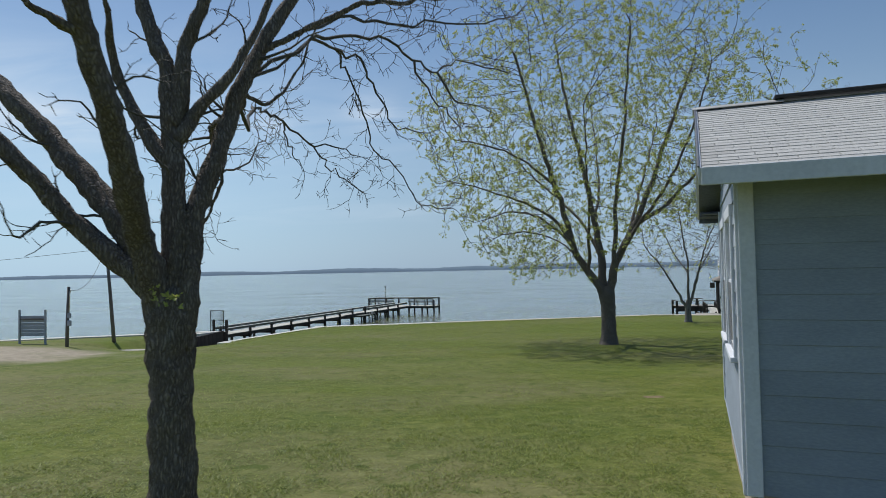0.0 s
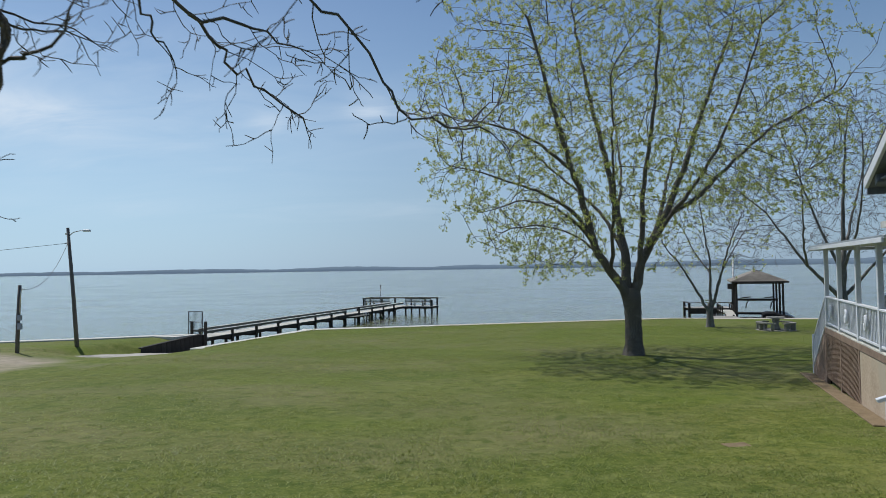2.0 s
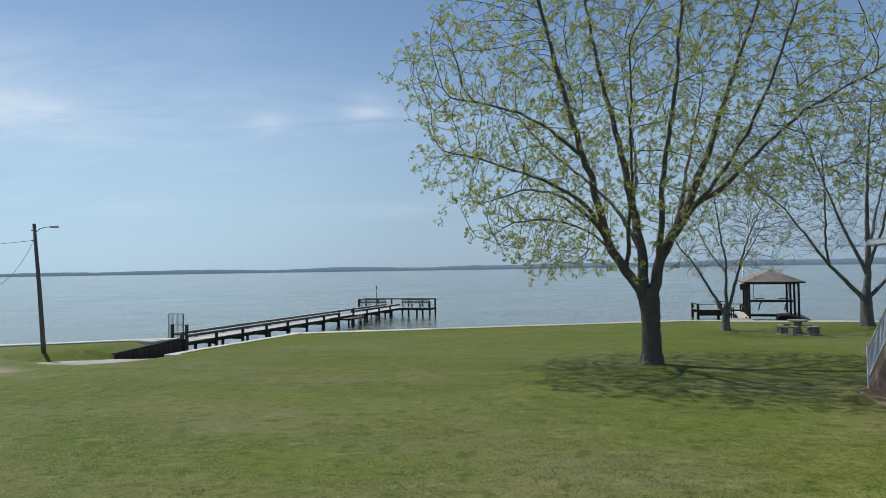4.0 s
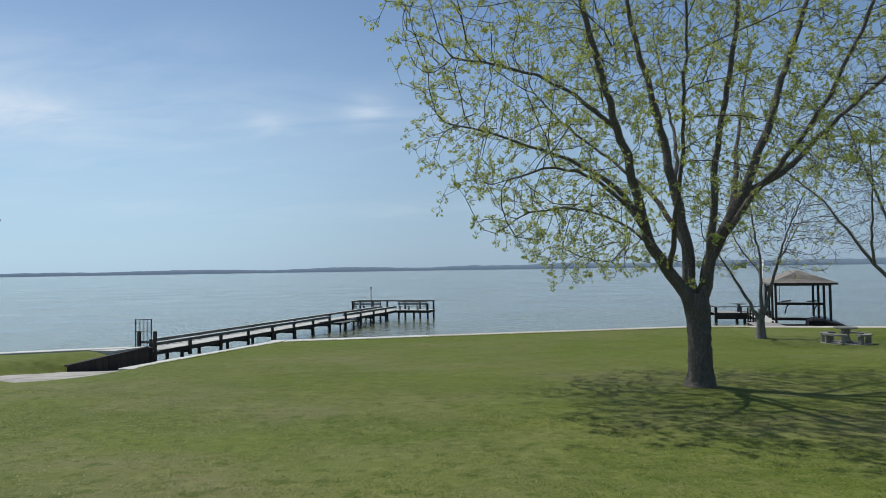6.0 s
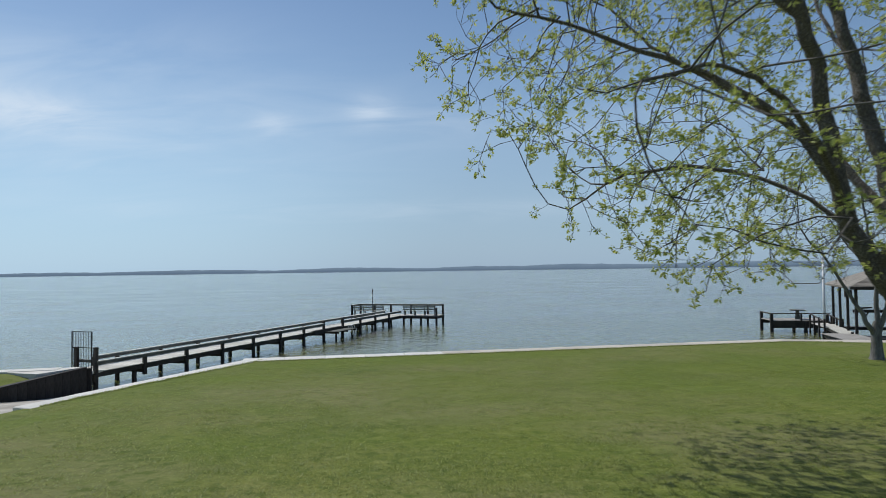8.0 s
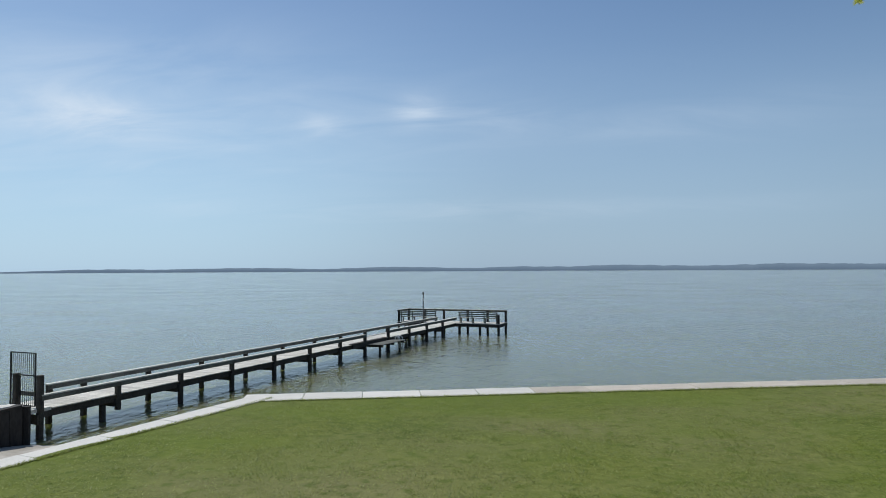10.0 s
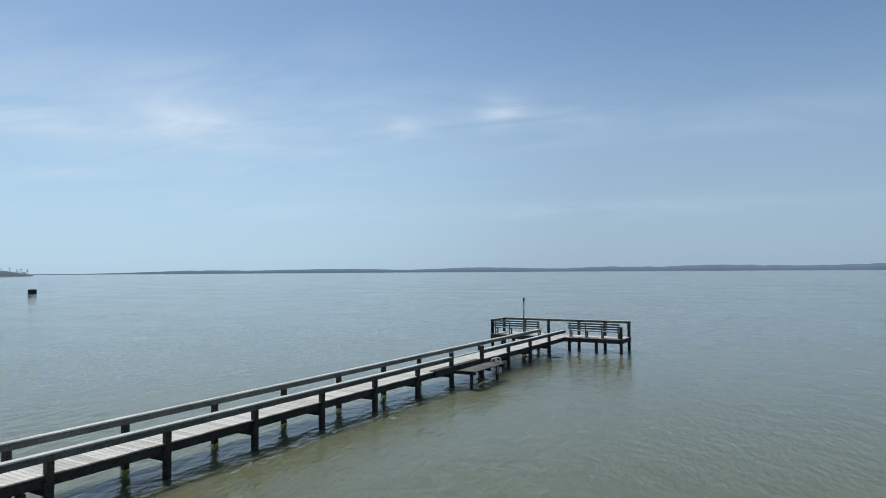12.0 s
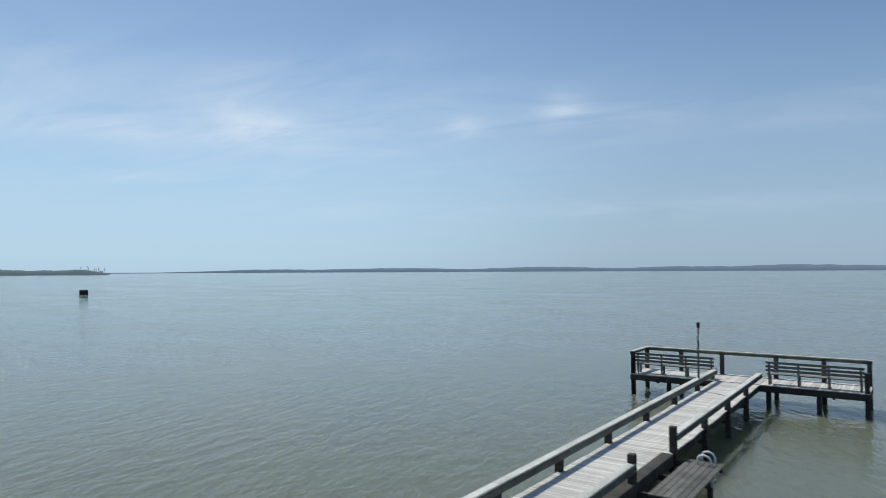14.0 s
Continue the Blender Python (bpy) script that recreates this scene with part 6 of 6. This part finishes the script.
roof.add([(-w, -OV, EV), (w, -OV, EV), (w, LN + OV, EV), (-w, LN + OV, EV), (0, 1.9, EV + h), (0, LN - 1.9, EV + h),
          (-w, -OV, EV - 0.12), (w, -OV, EV - 0.12), (w, LN + OV, EV - 0.12), (-w, LN + OV, EV - 0.12)],
         [(0, 1, 4), (1, 2, 5, 4), (2, 3, 5), (3, 0, 4, 5), (9, 8, 7, 6), (6, 7, 1, 0), (7, 8, 2, 1), (8, 9, 3, 2), (9, 6, 0, 3)])
part("roof", roof, SHINGLE_B, boat, "brown shingle hip roof")
for i in range(1, 12):
    t = i / 12
    part("shingle_course", Geo().beam((-w * (1 - t), -OV + (1.9 + OV) * t, EV + h * t + 0.012), (w * (1 - t), -OV + (1.9 + OV) * t, EV + h * t + 0.006), 0.05, 0.012), SHINGLE_B, boat)
    part("shingle_course", Geo().beam((w * (1 - t) + 0.0, -OV + (1.9 + OV) * t, EV + h * t + 0.012), (w * (1 - t), LN + OV - (1.9 + OV) * t, EV + h * t + 0.006), 0.05, 0.012), SHINGLE_B, boat)
part("fascia", boxed((0, -OV - 0.015, EV - 0.06), (2 * w, 0.03, 0.15), 0.004), PILE, boat)
for s in (-1, 1):
    part("side_walk", boxed((s * 2.2, LN / 2, -0.98), (0.9, LN, 0.08), 0.01), PLANK, boat)
    part("stringer", boxed((s * 2.2, LN / 2, -1.14), (0.8, LN, 0.2), 0.01), PILE, boat)
part("rear_walk", boxed((0, LN - 0.3, -1.2), (3.5, 0.8, 0.2), 0.01), PILE, boat)
lift = thing("boat_lift", BOAT @ pose(0, 2.2, 0), "raised boat lift cradle beneath the boathouse roof", "boat lift")
part("cross_beam", boxed((0, 0, 0.42), (3.3, 0.14, 0.2), 0.01), PILE, lift)
for s in (-1, 1):
    part("bunk", Geo().beam((s * 0.9 - 0.35, 0, 0.6), (s * 0.9 + 0.35, 0, 0.66), 0.16, 0.1), PILE, lift)
    part("cable", Geo().tube([(s * 1.35, 0, 0.45), (s * 1.35, 0, 1.95)], 0.02, 6), IRON, lift)
    part("strap", Geo().tube([(s * 1.0 + 0.3, 0.02, 0.4), (s * 1.0 + 0.1, 0.03, 0.1), (s * 1.0, 0.03, -0.35)], 0.05, 6), RUBBER, lift)
box = thing("control_box", BOAT @ pose(-2.35, -0.45, 1.7), "dark electrical box under the boathouse eave", "electrical box")
part("case", boxed((0, 0, 0), (0.42, 0.22, 0.5), 0.03), PILE, box)
part("conduit", Geo().tube([(0.1, 0, 0.2), (0.1, 0, 0.45)], 0.04, 6), STEEL, box)
mast = thing("white_mast", pose(30.97, 76.74, 0), "slim white mast rising behind the boathouse", "mast")
part("shaft", Geo().tube([(0, 0, -3), (0, 0, 4.1)], [0.11, 0.09], 10), PLASTIC, mast, smooth=True)
part("cap", Geo().tube([(0, 0, 4.08), (0, 0, 4.2)], [0.12, 0.05], 10), STEEL, mast, smooth=True)
craft = thing("covered_craft", BOAT @ pose(1.2, -1.5, -1.05), "low black-covered craft on a floating dock", "covered boat")
part("float", boxed((-0.75, 0.3, -0.3), (4.2, 2.0, 0.75), 0.06), TARP, craft, "black floating dock")
side_line = [(-1.15, 0.02), (1.25, 0.02), (1.25, 0.16), (0.95, 0.26), (0.3, 0.42), (-0.25, 0.6), (-0.8, 0.62), (-1.15, 0.5)]
hull = Geo()
for y, k in ((-0.6, 0.82), (-0.5, 1.0), (0.9, 1.0), (1.0, 0.82)):
    hull.v += [(x * (0.94 + 0.06 * k), y, z * k) for x, z in side_line]
for i in range(3):
    for j in range(8):
        a, e = i * 8 + j, i * 8 + (j + 1) % 8
        hull.f.append((e, a, a + 8, e + 8))
hull.f += [tuple(range(8)), tuple(range(24, 32))[::-1]]
part("cover", hull, TARP, craft, "black fabric cover")
walkway = thing("dock_walkway", BOAT @ pose(-2.9, 0, 0), "grey plank walkway sloping from the seawall to the dock", "walkway")
for i in range(60):
    y = -9.1 + 0.16 * i
    part("plank", boxed((0, y, -0.6 - 0.36 * max(0, i - 16) / 44), (1.9, 0.15, 0.04), 0.006), WALK, walkway)
for s in (-1, 1):
    part("stringer", Geo().beam((0.8 * s, -8.4, -0.72), (0.8 * s, 0.4, -1.08), 0.08, 0.18), PILE, walkway)
    for y in (-5.0, -2.5, 0.0):
        part("piling", boxed((0.8 * s, y, -2.4), (0.15, 0.15, 3.2), 0.01), PILE, walkway)
DOCK_T = pose(27.9, 74.4, 0, 0, 0, -8)
dock = thing("side_dock", DOCK_T, "dark wooden swimming dock with a low rail", "dock")
for i in range(29):
    part("plank", boxed((-2.7 + 0.15 * i, 0, -0.86), (0.142, 2.6, 0.04), 0.006), WALK, dock)
for y in (-1.25, 1.25):
    part("stringer", boxed((-0.6, y, -1.06), (4.3, 0.1, 0.34), 0.01), PILE, dock)
for x in (-2.7, -0.2, 1.5):
    for y in (-1.3, 1.3):
        top = -0.92 if x > -2 else -0.33
        part("piling", boxed((x, y, (top - 3.3) / 2), (0.22, 0.22, top + 3.3), 0.012), PILE, dock)
for x in (-0.5, 1.45):
    part("rail_post", boxed((x, -1.3, -0.6), (0.12, 0.12, 0.54), 0.008), PILE, dock)
part("rail_cap", boxed((-0.6, -1.3, -0.3), (4.4, 0.16, 0.07), 0.006), PILE, dock)
part("rail_cap", boxed((-2.72, 0, -0.3), (0.16, 2.6, 0.07), 0.006), PILE, dock)
part("skirt", boxed((-0.6, -1.33, -1.16), (4.3, 0.05, 0.55), 0.006), PILE, dock)
dt = thing("dock_table", DOCK_T @ pose(-0.3, 0.1, -0.84), "round table standing on the side dock", "table")
part("top", Geo().tube([(0, 0, 0.7), (0, 0, 0.76)], 0.6, 20), TIMBER, dt)
part("pedestal", Geo().tube([(0, 0, 0.0), (0, 0, 0.7)], [0.2, 0.12], 10), TIMBER, dt)
gang = thing("gangway", pose(27.6, 70.5, 0, 0, 0, -15), "short stepped gangway with side rails up to the dock", "gangway")
for i in range(10):
    part("tread", boxed((0, -2.2 + 0.42 * i, -0.98), (1.1, 0.4, 0.04), 0.006), PLANK, gang)
for s in (-1, 1):
    part("hand_rail", Geo().beam((0.58 * s, -2.4, -0.55), (0.58 * s, 2.0, -0.25), 0.06, 0.08), PILE, gang)
    for y in (-2.3, -0.8, 0.6, 1.9):
        part("post", boxed((0.58 * s, y, -1.9), (0.12, 0.12, 3.1), 0.01), PILE, gang)

# ---- picnic set ----
tx, ty = 20.7, 45.7
tz = float(lawn_z(tx, ty))
solid("picnic_slab", Geo().prism([(tx + 1.15 * math.cos(a), ty + 1.15 * math.sin(a)) for a in [2 * math.pi * i / 24 for i in range(24)]], tz - 0.1, tz + 0.012), DARK_CONCRETE,
      "round concrete slab under the picnic table", "slab", "structure")
table = thing("picnic_table", pose(tx, ty, tz + 0.03), "round weathered concrete picnic table", "picnic table")
part("top", Geo().tube([(0, 0, 0.69), (0, 0, 0.71), (0, 0, 0.76), (0, 0, 0.78)], [0.5, 0.54, 0.54, 0.51], 24), DARK_CONCRETE, table)
part("pedestal", Geo().tube([(0, 0, 0), (0, 0, 0.1), (0, 0, 0.35), (0, 0, 0.69)], [0.3, 0.22, 0.16, 0.24], 14), DARK_CONCRETE, table, smooth=True)


def curved_bench(angle):
    b = thing("picnic_bench", pose(tx, ty, tz + 0.03, 0, 0, angle), "curved concrete bench beside the picnic table", "bench", "picnic benches")
    g = Geo()
    arc = [radians(-34 + 68 * i / 8) for i in range(9)]
    poly = [(1.12 * math.cos(a), 1.12 * math.sin(a)) for a in arc][::-1] + [(0.78 * math.cos(a), 0.78 * math.sin(a)) for a in arc]
    g.prism(poly[::-1], 0.38, 0.46)
    part("seat", g, DARK_CONCRETE, b)
    for a in (-24, 24):
        part("leg", Geo().box((0, 0, 0.19), (0.26, 0.16, 0.38), pose(0.95 * math.cos(radians(a)), 0.95 * math.sin(radians(a)), 0, 0, 0, a), 0.03), DARK_CONCRETE, b)


for angle in (-150, -55, 40, 128):
    curved_bench(angle)

# ---- poles, wires, sign, buoy ----
p2 = Vector((-21.3, 42.45, 0))
z2 = float(lawn_z(p2.x, p2.y))
lamp_pole = thing("lamp_pole", pose(p2.x, p2.y, z2), "leaning wooden utility pole with a street light", "utility pole")
part("shaft", Geo().tube([(0.4, 0, -0.3), (0.16, 0, 3.0), (-0.17, 0, 6.85)], [0.125, 0.105, 0.085], 12), POLE, lamp_pole, smooth=True)
arm = part("arm", Geo().tube([(-0.12, 0, 6.35), (0.2, -0.05, 6.58), (0.6, -0.08, 6.66), (0.85, -0.1, 6.66)], 0.025, 8), STEEL, lamp_pole, smooth=True)
part("lamp_head", Geo().box((1.02, -0.12, 6.66), (0.42, 0.2, 0.12), None, 0.04), STEEL, arm)
part("insulator", boxed((-0.26, 0, 6.5), (0.12, 0.08, 0.1), 0.02), STEEL, lamp_pole)
part("insulator", boxed((-0.24, 0, 5.95), (0.12, 0.08, 0.1), 0.02), STEEL, lamp_pole)
p1 = Vector((-20.2, 36.3, 0))
z1 = float(lawn_z(p1.x, p1.y))
meter = thing("meter_pole", pose(p1.x, p1.y, z1), "short wooden pole carrying electric meter boxes", "utility pole")
part("shaft", Geo().tube([(-0.05, 0, -0.3), (0, 0, 1.6), (0.08, 0, 3.3)], [0.095, 0.09, 0.078], 12), POLE, meter, smooth=True)
part("meter_box", boxed((0.14, -0.08, 1.72), (0.18, 0.14, 0.26), 0.02), SIGN, meter)
part("meter_box", boxed((0.14, -0.08, 1.3), (0.2, 0.14, 0.3), 0.02), SIGN, meter)
part("conduit", Geo().tube([(0.12, -0.06, 1.9), (0.16, -0.06, 2.9), (0.22, -0.06, 3.15), (0.3, -0.08, 3.1)], 0.025, 8), STEEL, meter, smooth=True)


def wire(a, b, sag):
    a, b = Vector(a), Vector(b)
    pts = [a.lerp(b, i / 14) - Vector((0, 0, sag * 4 * (i / 14) * (1 - i / 14))) for i in range(15)]
    solid("overhead_wire", Geo().tube(pts, 0.012, 5), RUBBER, "thin black overhead wire hung from the wooden pole", "wire", smooth=True)


wire((p2.x - 0.15, p2.y, z2 + 6.0), (p1.x + 0.3, p1.y - 0.05, z1 + 3.1), 0.75)
wire((p2.x - 0.15, p2.y, z2 + 5.95), (-58, 33.5, 3.6), 0.6)
sx, sy = -23.7, 38.6
sz = float(lawn_z(sx, sy))
sign = thing("notice_board", pose(sx, sy, sz, 0, 0, -9), "grey plank sign board seen from behind on two posts", "sign board")
for s in (-0.87, 0.87):
    part("post", boxed((s, 0, 0.95), (0.1, 0.1, 2.1), 0.01), SIGN, sign)
for i in range(6):
    part("slat", boxed((0, 0.05, 0.55 + 0.2 * i), (1.66, 0.03, 0.19), 0.006), SIGN, sign)
part("batten", boxed((0, -0.02, 1.45), (1.62, 0.05, 0.09), 0.006), POLE, sign)
bx, by = -142.5, 180.0
blind = thing("duck_blind", pose(bx, by, LAKE), "small dark box-shaped blind standing out in the lake", "duck blind")
part("hut", boxed((0, 0, 0.75), (1.45, 1.45, 1.35), 0.1), TAR, blind)
for i in (-1, 1):
    for j in (-1, 1):
        part("leg", boxed((0.6 * i, 0.6 * j, -0.8), (0.14, 0.14, 2.4), 0.02), PILE, blind)

# ---- grass ----
rs = np.random.RandomState(4)
N, M = 400000, 260000
dist = 5.0 + 45 * rs.rand(N) ** 1.5
ang = np.radians(-40 + 80 * rs.rand(N))
bxs, bys = 1.0 + dist * np.tan(ang) * 0.95, dist
bxs = np.concatenate([bxs, -13.0 + 31.0 * rs.rand(M)])
bys = np.concatenate([bys, 26.0 + 29.0 * rs.rand(M)])
keep = (bys < wall_y(bxs) - 0.75) & (bxs > -24) & ~((bxs < slip_right(bys) + 0.8) & (bys > 37)) & ~((bxs < -13) & (bys > 20))
hx, hy = (bxs - 3.55) * 0.943 - (bys - 6.15) * 0.334, (bxs - 3.55) * 0.334 + (bys - 6.15) * 0.943
keep &= ~((hx > 0.28) & (hy > 0.5) & (hy < 5.1)) & ~((hx > 0.4) & (hy > 5) & (hy < 8.1)) & ~((hx > 1.65) & (hy > 8) & (hy < 21.2))
patchy = np.array([noise.noise(Vector((x * 0.9, y * 0.9, 1.3))) + 0.8 * noise.noise(Vector((x * 3.1, y * 3.1, 7.7))) for x, y in zip(bxs, bys)])
keep &= patchy > -0.25 + 1.0 * (rs.rand(len(bxs)) - 0.5)
bxs, bys, patchy = bxs[keep], bys[keep], patchy[keep]
# longer blades hanging over the seawall's edge
ex1 = -9.0 + 29.0 * rs.rand(9000)
ey1 = wall_y(ex1) - 0.6 + 0.1 * (rs.rand(9000) - 0.6)
ey2 = 40.2 + 10.2 * rs.rand(3500)
ex2 = slip_right(ey2) + 0.52 + 0.12 * (rs.rand(3500) - 0.4)
edge_n = 12500
bxs, bys = np.concatenate([bxs, ex1, ex2]), np.concatenate([bys, ey1, ey2])
patchy = np.concatenate([patchy, np.zeros(edge_n)])
n = len(bxs)
bz = lawn_z(bxs, bys) + 0.002
hgt = (0.008 + 0.022 * rs.rand(n)) * (1 + 0.9 * np.clip(patchy, -0.5, 1))
a = rs.rand(n) * 2 * np.pi
wd = 0.004 + 0.005 * rs.rand(n)
hgt[n - edge_n:] *= 2.6
wd[n - edge_n:] *= 1.2
reach = 0.03 + 0.05 * rs.rand(n)
reach[n - edge_n:] *= 1.3
lean = np.stack([-np.sin(a) * reach, np.cos(a) * reach], 1)
V = np.empty((n, 3, 3))
V[:, 0] = np.stack([bxs - wd * np.cos(a), bys - wd * np.sin(a), bz], 1)
V[:, 1] = np.stack([bxs + wd * np.cos(a), bys + wd * np.sin(a), bz], 1)
V[:, 2] = np.stack([bxs + lean[:, 0], bys + lean[:, 1], bz + hgt], 1)
me = bpy.data.meshes.new("grass")
me.vertices.add(3 * n)
me.vertices.foreach_set("co", V.ravel())
me.loops.add(3 * n)
me.loops.foreach_set("vertex_index", np.arange(3 * n))
me.polygons.add(n)
me.polygons.foreach_set("loop_start", np.arange(n) * 3)
me.update()
me.materials.append(GRASS)
tagged(new("grass", me), "short green lawn grass blades", "grass", kind="stuff")
